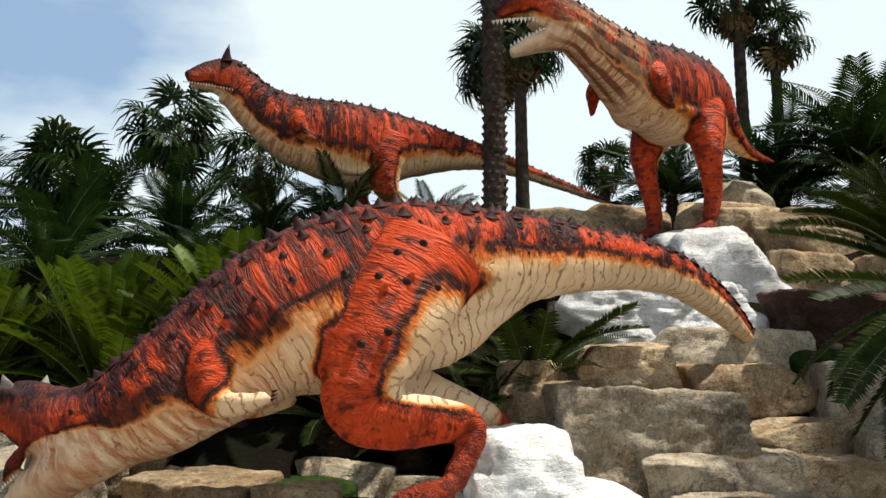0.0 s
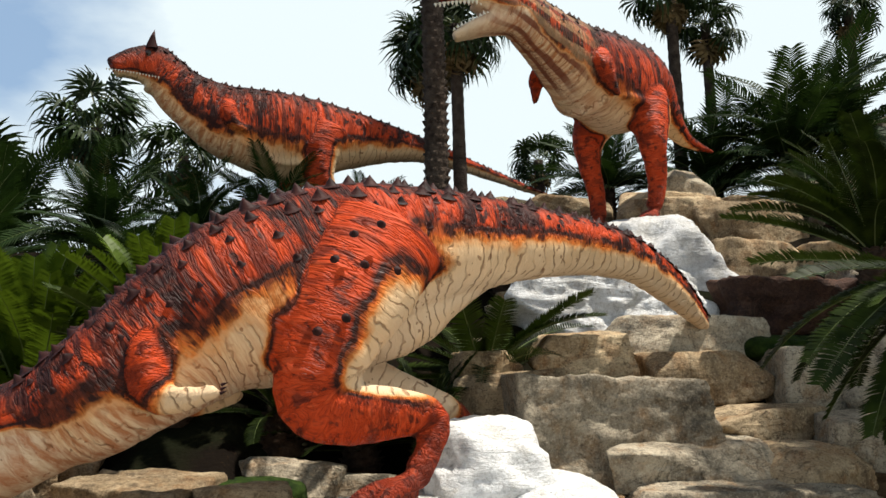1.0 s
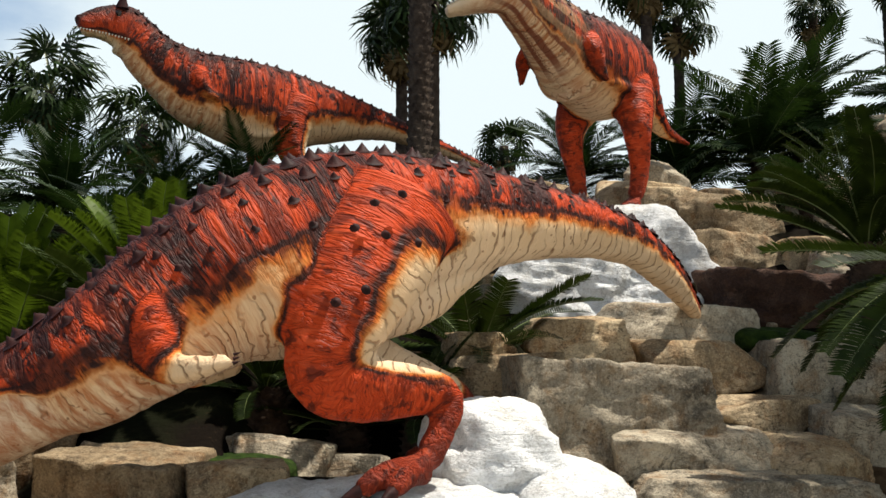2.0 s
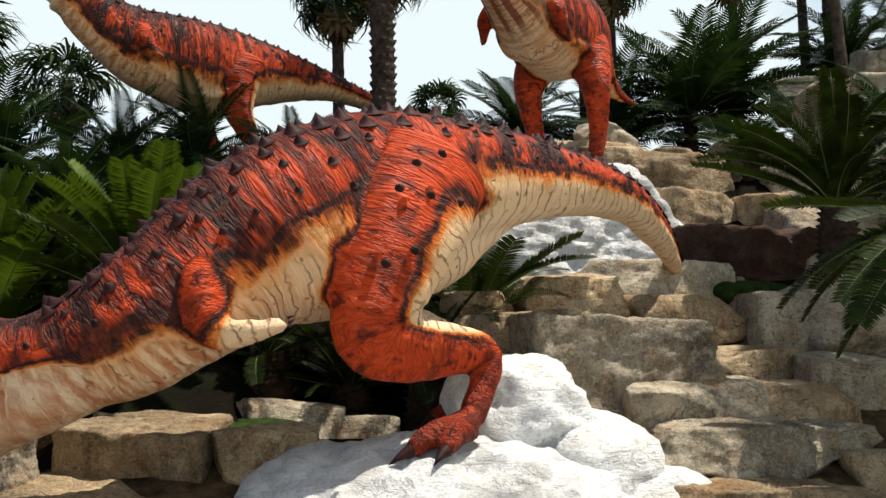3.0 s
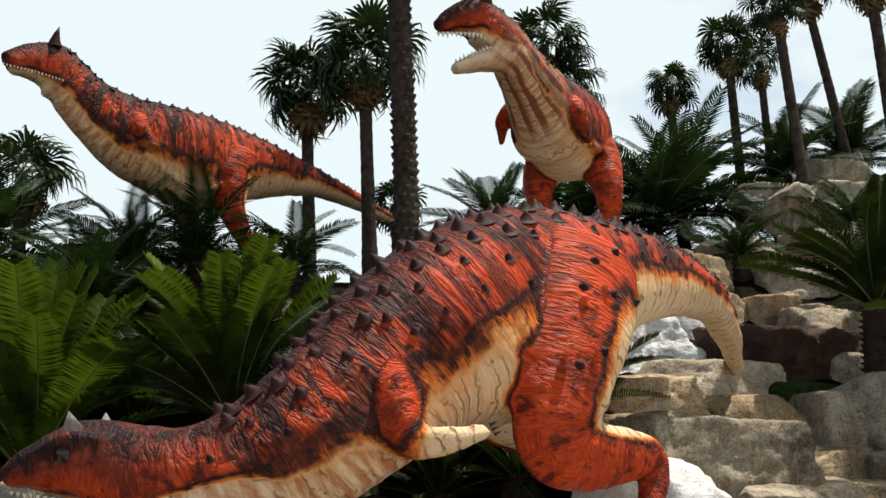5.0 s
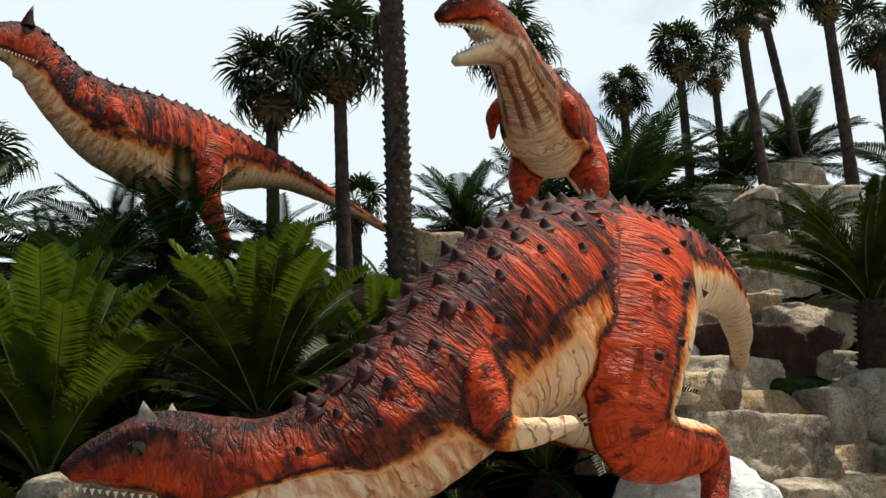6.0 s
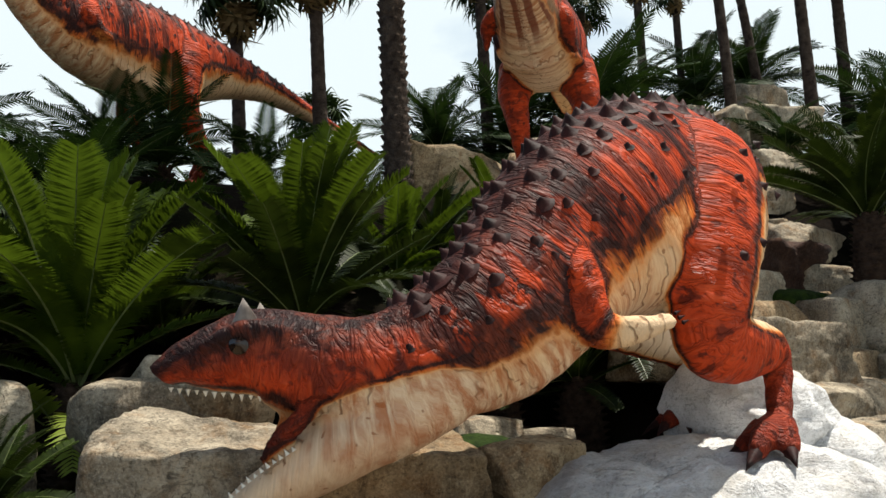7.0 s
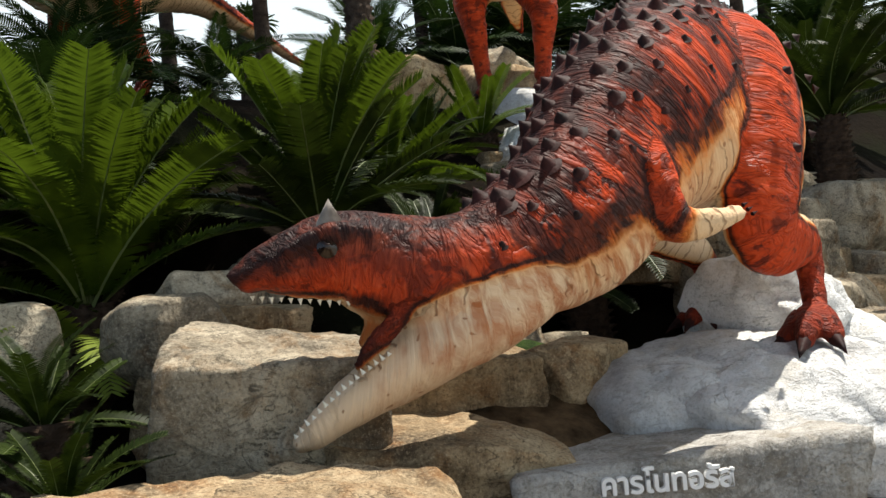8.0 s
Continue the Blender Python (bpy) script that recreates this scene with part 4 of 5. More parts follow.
def calling_statue():
    """The long-necked pose that looks out over the garden."""
    front = [(-4.40, 16.64, 7.76, 0.13, 0.34), (-4.05, 16.80, 8.00, 0.22, 0.66), (-3.62, 16.97, 8.08, 0.27, 0.84), (-3.34, 17.07, 7.92, 0.25, 0.78),
             (-3.0, 17.23, 7.66, 0.30, 0.94), (-2.52, 17.43, 7.53, 0.45, 1.28), (-1.84, 17.71, 7.52, 0.56, 1.54), (-1.04, 18.05, 7.45, 0.55, 1.50)]
    back = [(-0.21, 18.4, 7.27, 0.42, 1.02), (0.76, 18.81, 7.0, 0.26, 0.52), (1.65, 19.19, 6.70, 0.16, 0.30), (2.46, 19.53, 6.42, 0.11, 0.20),
            (3.17, 19.83, 6.18, 0.07, 0.12), (3.83, 20.1, 6.02, 0.03, 0.05)]
    st = Statue(front + back, ([0, 0.12, 0.2, 0.3, 0.5, 1], [2.3, 2.3, 2.25, 2.05, 1.95, 1.8]), 0.036)
    for sg in (1, -1):
        st.crease([(2.3, 2.1 * sg), (2.7, 2.35 * sg), (3.2, 2.4 * sg), (3.6, 2.2 * sg), (3.8, 1.8 * sg)], 0.06)
        st.crease([(3.75, 2.0 * sg), (3.8, 1.5 * sg), (3.8, 1.0 * sg), (3.75, 0.6 * sg)], 0.06)
    st.bare_arm = 0.3
    st.add_limb([(-0.9, 17.85, 6.9, 0.42), (-1.0, 17.72, 6.4, 0.34), (-0.98, 17.68, 5.95, 0.24), (-0.75, 17.75, 5.45, 0.14), (-0.68, 17.75, 5.2, 0.12), (-0.85, 17.7, 4.85, 0.12)], "leg")
    foot(st, (-0.85, 17.7, 4.82), 4.62, (-1, -0.3, 0), (0.3, -1, 0))
    st.add_limb([(-1.1, 18.3, 6.8, 0.40), (-1.45, 18.45, 6.3, 0.30), (-1.55, 18.45, 5.9, 0.2), (-1.35, 18.45, 5.4, 0.13), (-1.5, 18.4, 4.9, 0.12)], "leg")
    foot(st, (-1.5, 18.4, 4.85), 4.65, (-1, -0.3, 0), (0.3, -1, 0))
    st.add_limb([(-2.5, 17.12, 7.1, 0.17), (-2.48, 17.02, 6.95, 0.14), (-2.36, 17.0, 6.75, 0.09), (-2.18, 17.0, 6.62, 0.04)], "arm", 12)
    st.knobs(1.0, 8.6, 8, 0.05)
    st.mark(spike(st.extra, (-3.70, 16.76, 8.0), (0.0, -0.25, 1), 0.095, 0.28, 10, (0.06, 0, 0)), 1)
    st.mark(spike(st.extra, (-3.9, 17.05, 7.98), (0.0, 0.25, 1), 0.08, 0.2, 10), 1)
    st.teeth((-4.38, 16.50, 7.54), (-3.55, 16.73, 7.46), (0, -0.2, -1), 18, 0.035, (0, -0.7, 0))
    st.mark(spike(st.extra, (-3.74, 16.66, 7.86), (-0.3, -0.95, 0), 0.05, 0.03, 10), 5)
    st.finish("red and cream dinosaur statue with raised head on the hill", [(-4.38, 16.62, 7.72, 0.15), (-4.0, 16.8, 8.0, 0.14), (-3.6, 16.95, 8.07, 0.17),
        (-4.25, 16.56, 7.55, 0.08), (-4.05, 16.6, 7.53, 0.08), (-3.85, 16.65, 7.5, 0.08), (-3.65, 16.72, 7.48, 0.09)])


def standing_statue():
    """The upright pose on the white boulder, head turned aside with open jaws."""
    front = [(0.70, 13.06, 7.34, 0.12, 0.20), (0.90, 13.06, 7.56, 0.20, 0.40), (1.3, 13.0, 7.72, 0.25, 0.56), (1.68, 13.08, 7.55, 0.27, 0.66),
             (2.05, 13.40, 7.46, 0.30, 0.78), (2.44, 13.77, 7.38, 0.38, 0.98), (2.92, 14.19, 7.32, 0.52, 1.28), (3.44, 14.63, 7.35, 0.60, 1.48)]
    back = [(3.98, 15.08, 7.30, 0.55, 1.30), (4.36, 15.40, 7.05, 0.42, 0.95), (4.65, 15.68, 6.58, 0.25, 0.52), (5.0, 16.0, 6.22, 0.12, 0.24), (5.6, 16.5, 6.05, 0.03, 0.05)]
    st = Statue(front + back, ([0, 0.12, 0.25, 0.4, 0.55, 1], [2.9, 2.6, 2.15, 2.2, 2.25, 2.6]), 0.034)
    st.lined = (1.0, 2.7)
    st.bare_arm = 0.1
    st.crease([(2.75, 1.6), (2.82, 2.0), (2.85, 2.5), (2.82, 3.14), (2.85, 3.78), (2.82, 4.3), (2.75, 4.7)], 0.085)
    for sg in (1, -1):
        st.crease([(2.9, 2.3 * sg), (3.3, 2.15 * sg), (3.7, 2.2 * sg), (4.1, 2.5 * sg)], 0.075)
    st.add_flat([(1.75, 13.12, 6.98, 0.24, 0.17), (1.35, 13.03, 6.88, 0.22, 0.13), (0.95, 13.06, 6.74, 0.11, 0.07)])
    st.add_limb([(3.9, 14.72, 6.4, 0.40), (3.92, 14.45, 6.0, 0.31), (3.90, 14.3, 5.6, 0.21), (3.98, 14.45, 5.1, 0.14), (3.9, 14.45, 4.65, 0.12)], "leg")
    foot(st, (3.88, 14.42, 4.6), 4.42, (-0.7, -0.7, 0), (0.7, -0.7, 0))
    st.add_limb([(3.35, 15.05, 6.3, 0.36), (3.14, 15.0, 5.9, 0.26), (3.10, 14.92, 5.5, 0.18), (3.2, 14.95, 5.0, 0.13), (3.2, 14.9, 4.6, 0.12)], "leg")
    foot(st, (3.2, 14.9, 4.6), 4.42, (-0.7, -0.7, 0), (0.7, -0.7, 0))
    st.add_limb([(3.05, 13.82, 6.75, 0.17), (3.08, 13.68, 6.6, 0.14), (3.2, 13.72, 6.3, 0.09), (3.32, 13.75, 6.15, 0.04)], "arm", 12)
    st.add_limb([(2.38, 14.2, 6.75, 0.15), (2.26, 14.35, 6.6, 0.12), (2.25, 14.38, 6.42, 0.08), (2.22, 14.36, 6.22, 0.04)], "arm", 12)
    st.knobs(0.9, 5.9, 12, 0.05)
    st.mark(spike(st.extra, (1.35, 12.86, 7.62), (0.0, -0.4, 1), 0.09, 0.3, 10), 1)
    st.mark(spike(st.extra, (1.35, 13.2, 7.62), (0.0, 0.4, 1), 0.09, 0.3, 10), 1)
    st.teeth((0.70, 12.98, 7.16), (1.38, 12.82, 7.14), (0, 0, -1), 13, 0.06, (0, -0.8, 0))
    st.teeth((0.94, 13.0, 6.80), (1.42, 12.86, 7.0), (-0.2, 0, 1), 10, 0.055, (0, -0.5, 0))
    st.mark(spike(st.extra, (1.22, 12.78, 7.46), (-0.2, -0.95, 0), 0.045, 0.03, 10), 5)
    st.finish("red and cream dinosaur statue standing on a white boulder, jaws open", [(1.35, 13.03, 7.05, 0.17), (0.85, 13.03, 7.5, 0.22), (1.2, 12.95, 7.7, 0.25), (0.72, 13.0, 7.2, 0.1), (1.0, 12.85, 7.12, 0.1), (1.6, 13.05, 7.55, 0.2)])


leaning_statue()
calling_statue()
standing_statue()


# ---------- plants ----------
def frond_mesh(name, length, leaf_len, pairs, arch, mat, seed, vee=0.5, width=0.016, droop=0.1, paddle=False):
    """A feather leaf along +x that arches down, with narrow leaflets on both sides."""
    rng = random.Random(seed)
    bm = bmesh.new()

    def at(f):
        return Vector((length * (f - 0.12 * arch * f * f), 0, length * arch * (0.35 * f - 0.75 * f * f)))
    n = 12
    prev = None
    for i in range(n + 1):
        f = i / n
        r = 0.014 * length * (1 - 0.8 * f) * 0.6
        c = at(f)
        ring = [bm.verts.new(c + Vector((0, r * math.cos(a), r * math.sin(a)))) for a in (0.5, 2.6, 4.7)]
        if prev:
            for j in range(3):
                bm.faces.new((prev[j], prev[(j + 1) % 3], ring[(j + 1) % 3], ring[j])).material_index = 1
        prev = ring
    for i in range(pairs):
        f = 0.10 + 0.89 * i / (pairs - 1)
        c = at(f)
        d = (at(min(1, f + 0.02)) - at(f - 0.02)).normalized()
        if paddle:
            ll = leaf_len * min(1.0, 0.35 + 2.2 * f) * (1 - max(0.0, f - 0.82) ** 2 * 14) * rng.uniform(0.92, 1.05)
        else:
            ll = leaf_len * (math.sin(math.pi * (0.12 + 0.80 * f)) ** 0.6) * rng.uniform(0.9, 1.08)
        for sg in (1, -1):
            out = (d * ((0.22 + 0.35 * f ** 4) if paddle else (0.35 + 0.55 * f)) + Vector((0, sg, 0)) * 0.9 + Vector((0, 0, vee + rng.uniform(-0.1, 0.1)))).normalized()
            mid = c + out * ll * 0.55
            tip = c + out * ll + Vector((0, 0, -droop * ll))
            wv = d * width
            a, b = bm.verts.new(c - wv * 0.6), bm.verts.new(c + wv * 0.6)
            e, g = bm.verts.new(mid + wv), bm.verts.new(mid - wv)
            t = bm.verts.new(tip)
            bm.faces.new((a, b, e, g))
            bm.faces.new((g, e, t))
    return mesh_of(name, bm, mat, STALK, smooth=False)


def fan_mesh(name, radius, blades, mat, seed, petiole):
    """A fan leaf on a stalk along +x: blades joined near the middle, with drooping tips."""
    rng = random.Random(seed)
    bm = bmesh.new()
    prev = None
    for i in range(5):
        f = i / 4
        c = Vector((petiole * f, 0, 0.06 * petiole * math.sin(f * 3)))
        ring = [bm.verts.new(c + Vector((0, 0.018 * math.cos(a), 0.018 * math.sin(a)))) for a in (0.5, 2.6, 4.7)]
        if prev:
            for j in range(3):
                bm.faces.new((prev[j], prev[(j + 1) % 3], ring[(j + 1) % 3], ring[j])).material_index = 1
        prev = ring
    hub = Vector((petiole, 0, 0))
    span = 2.3
    for i in range(blades):
        a = -span + 2 * span * i / (blades - 1)
        ln = radius * (0.72 + 0.28 * math.cos(a * 0.6)) * rng.uniform(0.88, 1.08)
        way = Vector((math.cos(a), math.sin(a), 0.12 * (1 if i % 2 else -1)))
        lat = Vector((-math.sin(a), math.cos(a), 0))
        w = radius * span / blades * 0.62
        p0 = hub
        p1 = hub + way * ln * 0.55 + Vector((0, 0, 0.05 * radius))
        p2 = hub + way * ln * 0.80 + Vector((0, 0, -0.16 * radius * rng.uniform(0.4, 1.8)))
        p3 = hub + way * ln * 0.90 + Vector((0, 0, -0.55 * radius * rng.uniform(0.4, 1.5)))
        v = [bm.verts.new(q) for q in (p0 - lat * w * 0.1, p0 + lat * w * 0.1, p1 + lat * w, p1 - lat * w, p2 + lat * w * 0.6, p2 - lat * w * 0.6, p3)]
        bm.faces.new((v[0], v[1], v[2], v[3]))
        bm.faces.new((v[3], v[2], v[4], v[5]))
        bm.faces.new((v[5], v[4], v[6]))
    return mesh_of(name, bm, mat, STALK, smooth=False)


def trunk_mesh(name, points, mat, scales=0, seed=1, seg=14):
    """A palm stem through rows of x, y, z, radius, ringed or set with old leaf bases."""
    rng = random.Random(seed)
    bm = bmesh.new()
    p, run = spline(points, max(16, int(10 * np.linalg.norm(np.array(points[-1][:3]) - np.array(points[0][:3])))))
    ang = np.linspace(0, 2 * math.pi, seg, endpoint=False)
    rings = []
    for i, (x, y, z, r) in enumerate(p):
        k = r * (1 + 0.05 * (i % 2) + rng.uniform(-0.03, 0.03))
        rings.append([bm.verts.new((x + k * math.cos(a), y + k * math.sin(a), z)) for a in ang])
    for a, b in zip(rings[:-1], rings[1:]):
        for j in range(seg):
            bm.faces.new((a[j], a[(j + 1) % seg], b[(j + 1) % seg], b[j]))
    bm.faces.new(rings[-1])
    if scales:
        zs = np.arange(0.05, run[-1], scales)
        for n, s in enumerate(zs):
            c = [np.interp(s, run, p[:, i]) for i in range(4)]
            m = 9
            for j in range(m):
                a = 2 * math.pi * (j + 0.5 * (n % 2)) / m + rng.uniform(-0.08, 0.08)
                o = Vector((math.cos(a), math.sin(a), 0))
                lat = Vector((-math.sin(a), math.cos(a), 0))
                q = Vector(c[:3]) + o * c[3] * 0.9
                w, hh, dpt = c[3] * 0.34, scales * 0.75, c[3] * rng.uniform(0.22, 0.4)
                v = [bm.verts.new(q - lat * w), bm.verts.new(q + lat * w), bm.verts.new(q + lat * w * 0.7 + Vector((0, 0, hh)) + o * dpt),
                     bm.verts.new(q - lat * w * 0.7 + Vector((0, 0, hh)) + o * dpt), bm.verts.new(q + Vector((0, 0, hh * 1.1)))]
                bm.faces.new((v[0], v[1], v[2], v[3]))
                bm.faces.new((v[3], v[2], v[4]))
                bm.faces.new((v[1], v[4], v[2]))
                bm.faces.new((v[0], v[3], v[4]))
    return mesh_of(name, bm, mat)


CYCAD_FRONDS = [frond_mesh("frond", 1.7, 0.21, 96, a, CYCAD_LEAF, i, 0.42, 0.0125, 0.1, True) for i, a in enumerate((0.15, 0.28, 0.42))]
LOW_FRONDS = [frond_mesh("frond", 1.7, 0.21, 96, a, CYCAD_LEAF, 9 + i, 0.3, 0.0125, 0.1, True) for i, a in enumerate((0.6, 1.0))]
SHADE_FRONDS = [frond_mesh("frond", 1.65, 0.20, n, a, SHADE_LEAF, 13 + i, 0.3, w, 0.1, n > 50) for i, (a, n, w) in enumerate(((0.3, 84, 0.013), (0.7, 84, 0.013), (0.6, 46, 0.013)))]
YOUNG_FROND = frond_mesh("frond", 0.62, 0.15, 34, 1.0, YOUNG_LEAF, 5, 0.2, 0.011)
BUSH_FRONDS = [frond_mesh("frond", 2.1, 0.42, 38, a, BUSH_LEAF, 20 + i, 0.25, 0.026, 0.25) for i, a in enumerate((0.5, 0.8, 1.1))]
FANS = [fan_mesh("fan_leaf", 0.70, 24, FAN_LEAF, 30 + i, p) for i, p in enumerate((0.55, 0.75, 0.95))]
DRY_FANS = [fan_mesh("dry_fan_leaf", 0.62, 15, DRY_LEAF, 40 + i, 0.5) for i in range(2)]


def fan_out(thing, top, n, meshes, name, scale, low, high, seed, roll=25):
    """Leaves set round a crown, from lift high (young) to low (old)."""
    rng = random.Random(seed)
    for i in range(n):
        f = (i + 0.5) / n
        lift = high + (low - high) * f ** 0.8 + rng.uniform(-8, 8)
        yaw = i * 137.5 + rng.uniform(-14, 14)
        k = scale * rng.uniform(0.85, 1.12)
        m = Matrix.Translation(top) @ pose(0, 0, 0, 0, 0, yaw) @ pose(0, 0, 0, 0, -lift, 0) @ pose(0, 0, 0, rng.uniform(-roll, roll), 0, 0) @ Matrix.Scale(k, 4)
        share(name, rng.choice(meshes), thing, m)


def cycad(x, y, z_top, scale, n, seed, label, low=5, high=82, young=0, dark="", foot_z=None):
    base = rise(x, y) - 0.1 if foot_z is None else foot_z
    thing = tagged(new("cycad"), label, "cycad", "cycads on the hillside")
    thing.matrix_world = pose(x, y, base)
    height = z_top - base
    tr = new("trunk", trunk_mesh("trunk", [(0, 0, 0, 0.24), (0, 0, height * 0.5, 0.21), (0.02, 0, height, 0.17)], BARK_DARK, 0.07, seed))
    tr.parent = thing
    # dark: all or only the low fronds take the shaded leaf colour
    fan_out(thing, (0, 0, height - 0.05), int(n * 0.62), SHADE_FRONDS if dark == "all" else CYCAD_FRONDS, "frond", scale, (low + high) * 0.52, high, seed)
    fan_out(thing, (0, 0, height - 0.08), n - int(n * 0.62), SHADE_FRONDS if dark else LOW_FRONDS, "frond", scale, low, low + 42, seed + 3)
    rng = random.Random(seed + 9)
    for i in range(young):
        m = Matrix.Translation((0, 0, height - 0.28)) @ pose(0, 0, 0, 0, 0, 205 + i * 24 + rng.uniform(-10, 10)) @ pose(0.3, 0, 0, 0, -rng.uniform(0, 40), 0) @ Matrix.Scale(rng.uniform(1.3, 1.8), 4)
        tagged(share("frond", YOUNG_FROND, thing, m), "small yellow-green frond")
    return thing


def fan_palm(x, y, z_top, scale, n, seed, radius=0.13, lean=(0, 0), dry=5, label="tall fan palm with a shaggy dark crown", base_z=None):
    base = rise(x, y) - 0.1 if base_z is None else base_z
    h = z_top - base
    thing = tagged(new("fan_palm"), label, "palm tree", "fan palms on the hill")
    thing.matrix_world = pose(x - lean[0], y - lean[1], base)
    tr = new("trunk", trunk_mesh("trunk", [(0, 0, 0, radius * 1.3), (lean[0] * 0.3, lean[1] * 0.3, h * 0.4, radius), (lean[0], lean[1], h, radius * 0.85)], BARK, 0.0, seed))
    tr.parent = thing
    top = (lean[0], lean[1], h)
    fan_out(thing, top, int(n * 0.72), FANS, "fan_leaf", scale, -48, 76, seed, 40)
    if dry:
        fan_out(thing, (top[0], top[1], h - 0.2), dry, DRY_FANS, "dry_fan_leaf", scale, -85, -60, seed + 5, 35)
    return thing


def feather_palm(x, y, z_top, scale, n, seed, low=-5, label="dense dark feather palm clump", base_z=None):
    base = (rise(x, y) if base_z is None else base_z) - 0.1
    thing = tagged(new("feather_palm"), label, "palm", "feather palms on the hill")
    thing.matrix_world = pose(x, y, base)
    h = max(0.3, z_top - base)
    tr = new("trunk", trunk_mesh("trunk", [(0, 0, 0, 0.16), (0, 0, h * 0.6, 0.13), (0, 0, h, 0.10)], BARK_DARK, 0.1, seed, 9))
    tr.parent = thing
    fan_out(thing, (0, 0, h), n, BUSH_FRONDS, "frond", scale, low, 85, seed)
    return thing


def big_palm():
    x, y = 0.78, 14.5
    thing = tagged(new("date_palm"), "tall palm trunk covered with old leaf bases", "palm tree")
    thing.matrix_world = pose(x, y, rise(x, y) - 0.1)
    tr = new("trunk", trunk_mesh("trunk", [(0, 0, 0, 0.17), (0.02, 0, 3, 0.15), (-0.02, 0, 6.9, 0.145)], BARK, 0.12, 3, 16))
    tr.parent = thing
    fan_out(thing, (-0.02, 0, 6.9), 24, BUSH_FRONDS, "frond", 1.2, -15, 80, 77)


big_palm()
cycad(-3.87, 11.75, 1.9, 1.15, 36, 1, "large glossy green cycad with upright fronds", 40, 88, 5)
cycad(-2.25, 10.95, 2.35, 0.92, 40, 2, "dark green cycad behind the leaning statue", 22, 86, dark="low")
cycad(5.2, 10.8, 3.45, 0.95, 30, 3, "cycad in shaded leaf colour with fronds spreading among the rocks", 14, 84, dark="all", foot_z=2.55)
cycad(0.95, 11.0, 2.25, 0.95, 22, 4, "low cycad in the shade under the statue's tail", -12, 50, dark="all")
cycad(7.3, 10.7, 4.0, 1.15, 26, 9, "tall cycad in shaded leaf colour beside the steps", -10, 75, dark="all")
cycad(4.2, 7.95, 2.85, 0.88, 44, 5, "cycad with hanging fronds in shaded leaf colour beside the steps", -70, 20, dark="all")
cycad(-5.6, 12.2, 1.9, 1.1, 36, 6, "large glossy green cycad with upright fronds", 30, 86)
cycad(-0.4, 12.6, 2.9, 0.75, 18, 7, "dark green cycad behind the leaning statue", 5, 75)
cycad(1.6, 13.3, 3.6, 0.6, 14, 8, "low cycad between the rocks", 5, 75)

fan_palm(-6.5, 24.2, 8.75, 1.05, 34, 11)
fan_palm(-7.4, 19.5, 6.5, 1.0, 36, 12)
fan_palm(-4.1, 22.1, 7.5, 0.85, 26, 13)
fan_palm(3.85, 23.2, 7.6, 0.6, 26, 14, dry=3)
fan_palm(1.5, 18.2, 8.95, 0.80, 38, 15, 0.12, dry=10)
fan_palm(1.25, 21.2, 9.5, 0.88, 38, 16, 0.13, dry=10)
fan_palm(6.2, 20.0, 10.5, 0.72, 32, 17, 0.13, dry=8)
fan_palm(7.2, 20.8, 10.0, 0.68, 28, 18, 0.12)
fan_palm(11.6, 23.0, 11.2, 0.6, 28, 19)
fan_palm(13.4, 22.7, 12.5, 0.75, 28, 20)
fan_palm(12.4, 20.4, 11.0, 0.5, 26, 25, 0.10)
fan_palm(9.85, 16.9, 10.55, 0.50, 30, 21, 0.11, (-0.25, 0))
fan_palm(12.3, 18.6, 12.1, 0.6, 30, 22, 0.11, (-0.9, 0))
fan_palm(12.6, 17.0, 11.6, 0.62, 30, 23, 0.13, (-0.15, 0))
fan_palm(16.0, 18.4, 11.7, 0.75, 30, 24, 0.15)

# palm added mostly out of view, placed to cast shade on the steps
feather_palm(6.4, 8.9, 6.2, 0.95, 26, 51, -25, "tall feather palm added to shade the steps")
feather_palm(7.0, 15.3, 4.9, 0.55, 20, 48)
feather_palm(9.7, 15.4, 5.6, 0.6, 20, 49)
feather_palm(8.0, 19.0, 6.4, 1.25, 30, 31)
feather_palm(9.4, 20.0, 6.9, 1.3, 30, 32)
feather_palm(6.6, 19.5, 5.9, 1.1, 26, 33)
feather_palm(4.5, 19.3, 6.0, 0.85, 28, 34)
feather_palm(12.5, 20.0, 8.0, 1.0, 28, 35)
feather_palm(15.0, 16.6, 6.0, 1.15, 30, 54)
feather_palm(17.6, 17.4, 6.4, 1.2, 30, 55)
feather_palm(15.0, 20.5, 8.6, 1.1, 28, 36)
feather_palm(-4.6, 17.4, 4.5, 0.9, 30, 37)
feather_palm(-2.7, 15.4, 3.6, 0.6, 26, 52)
feather_palm(-6.6, 18.5, 4.8, 1.1, 28, 38)
feather_palm(-3.0, 19.6, 4.8, 0.75, 24, 39)
feather_palm(-8.5, 16.0, 4.4, 1.2, 28, 40)
feather_palm(-1.7, 16.4, 4.7, 0.72, 28, 41)
feather_palm(-0.2, 16.8, 4.75, 0.6, 20, 42)
feather_palm(-10.5, 19.5, 5.6, 1.4, 28, 43)
feather_palm(-5.6, 14.3, 3.0, 0.8, 24, 44)
feather_palm(-3.3, 14.0, 3.0, 0.7, 26, 45)
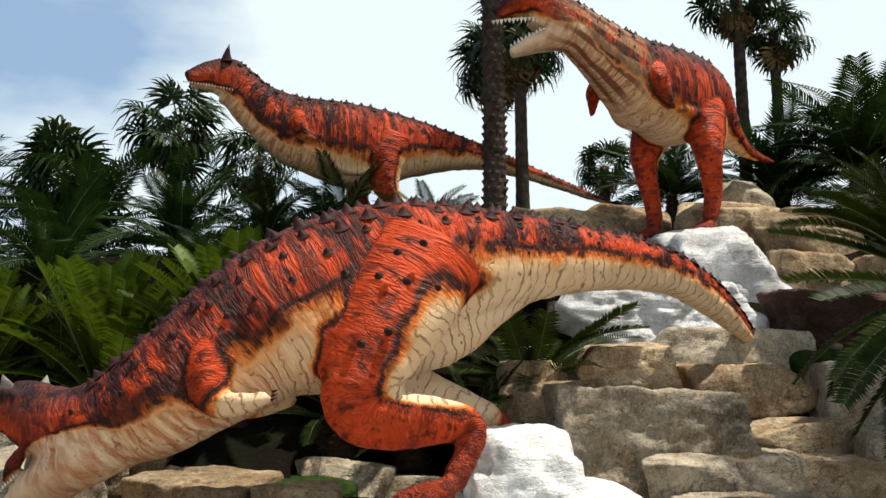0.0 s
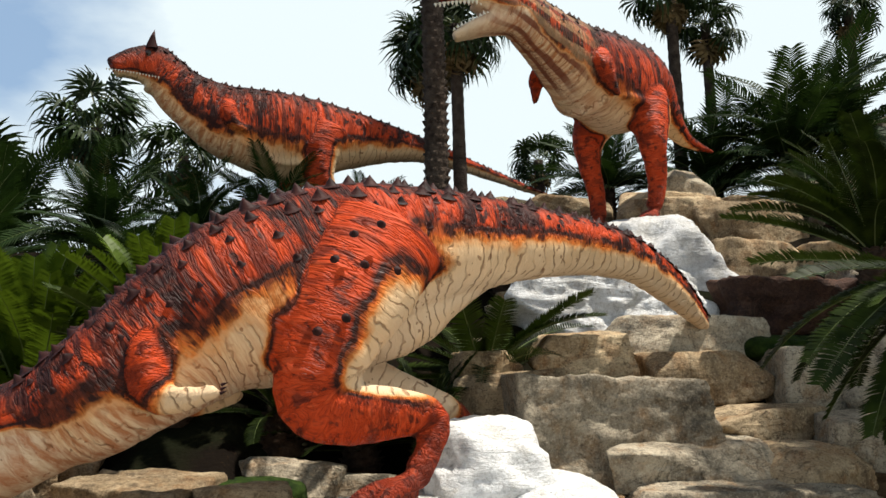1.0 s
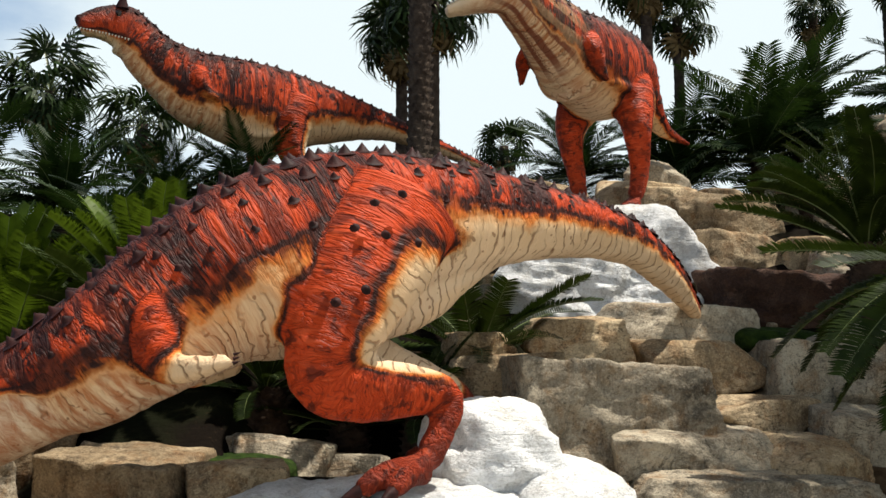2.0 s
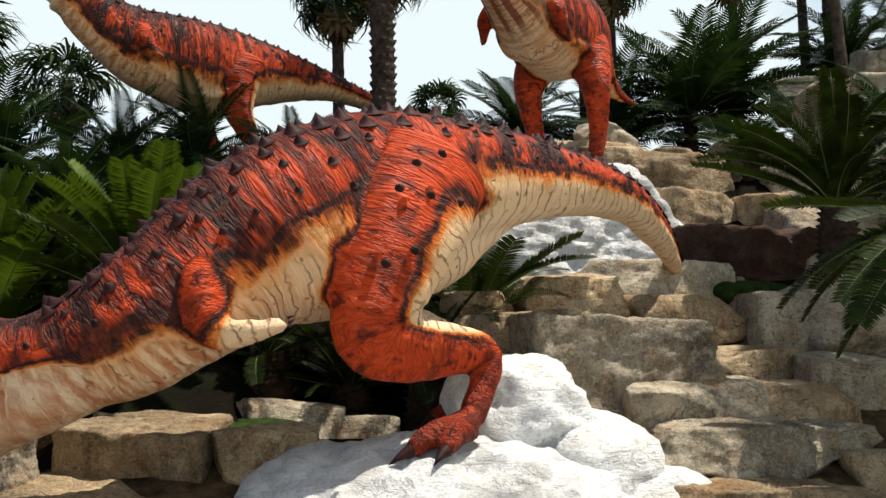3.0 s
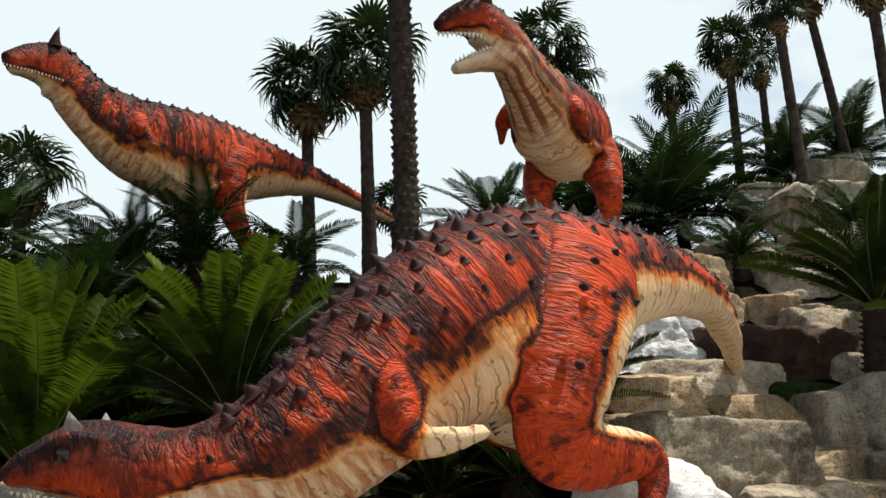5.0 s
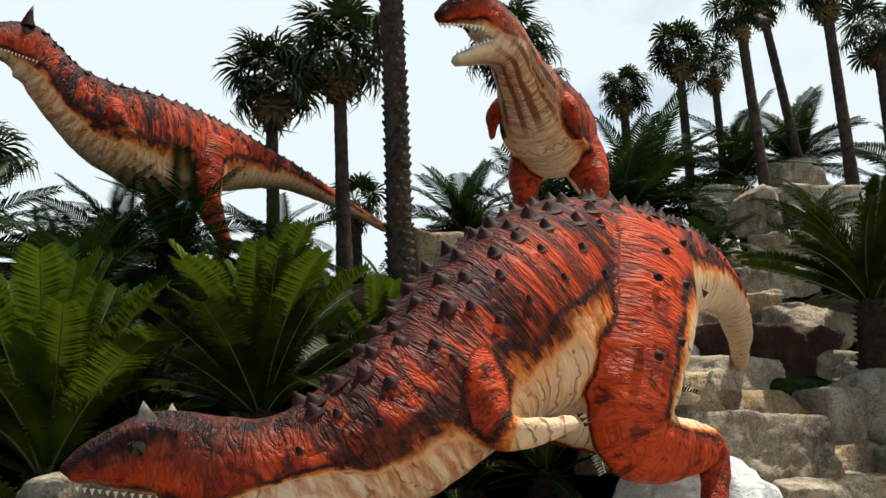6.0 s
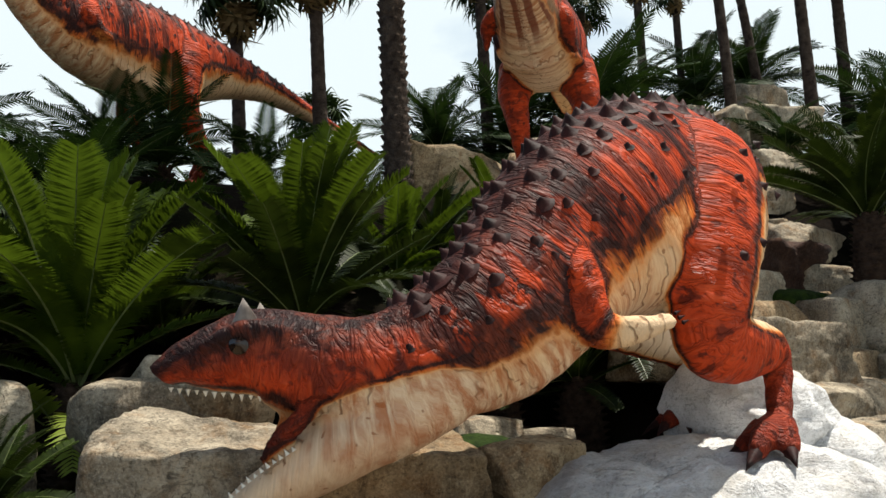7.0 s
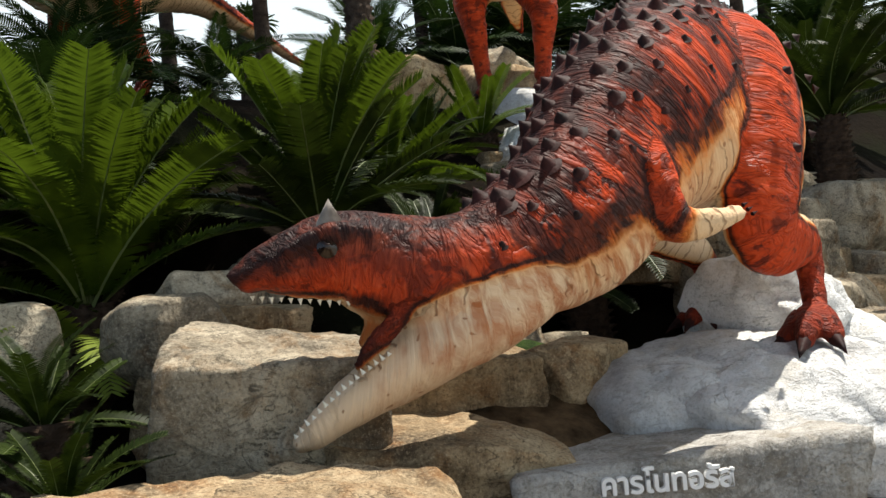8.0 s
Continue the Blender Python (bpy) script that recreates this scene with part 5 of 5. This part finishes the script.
feather_palm(0.9, 22.5, 4.9, 0.8, 22, 46)
feather_palm(5.0, 24.0, 5.2, 0.9, 22, 47)

# undergrowth added to cover and darken sunlit ground, in the shaded leaf colour
cycad(-4.75, 10.1, 1.25, 0.42, 22, 61, "small fern-like cycad in shaded leaf colour", 5, 80, dark="all")
cycad(-4.9, 9.35, 0.85, 0.38, 20, 62, "small fern-like cycad in shaded leaf colour", 5, 80, dark="all")
cycad(-1.15, 10.95, 1.95, 0.55, 26, 63, "small fern-like cycad in shaded leaf colour", 0, 85, dark="all")
cycad(-0.35, 10.95, 1.6, 0.6, 26, 64, "small fern-like cycad in shaded leaf colour", 0, 85, dark="all")
cycad(0.35, 10.65, 1.7, 0.55, 24, 65, "small fern-like cycad in shaded leaf colour", 0, 80, dark="all")
cycad(-2.9, 12.6, 2.2, 0.8, 28, 66, "cycad in shaded leaf colour among the undergrowth", 5, 85, dark="all")
cycad(-1.3, 12.3, 2.7, 0.7, 26, 67, "cycad in shaded leaf colour among the undergrowth", 5, 85, dark="all")
cycad(-4.9, 13.0, 2.3, 0.85, 28, 68, "cycad in shaded leaf colour among the undergrowth", 5, 85, dark="all")
cycad(0.3, 12.9, 3.2, 0.6, 24, 69, "cycad in shaded leaf colour among the undergrowth", 5, 80, dark="all")
cycad(7.9, 12.6, 3.9, 0.8, 28, 70, "cycad in shaded leaf colour among the undergrowth", 5, 80, dark="all")
cycad(9.3, 13.4, 4.6, 0.9, 28, 71, "cycad in shaded leaf colour among the undergrowth", 5, 80, dark="all")


# ---------- name on the stone ----------
def name_sign():
    cu = bpy.data.curves.new("letters", 'FONT')
    cu.body = "คารโนทอรัส"
    cu.align_x, cu.align_y = 'CENTER', 'CENTER'
    cu.extrude, cu.size, cu.offset = 0.018, 0.16, 0.004
    tmp = new("letters", cu)
    bpy.context.view_layer.update()
    me = bpy.data.meshes.new_from_object(tmp.evaluated_get(bpy.context.evaluated_depsgraph_get()))
    bpy.data.objects.remove(tmp)
    me.materials.clear()
    me.materials.append(LETTER)
    ob = tagged(new("sign_lettering", me), "raised white letters fixed on the grey name stone", "lettering")
    ob.matrix_world = pose(-2.15, 7.80, 0.64, 90, 1, -37)


name_sign()
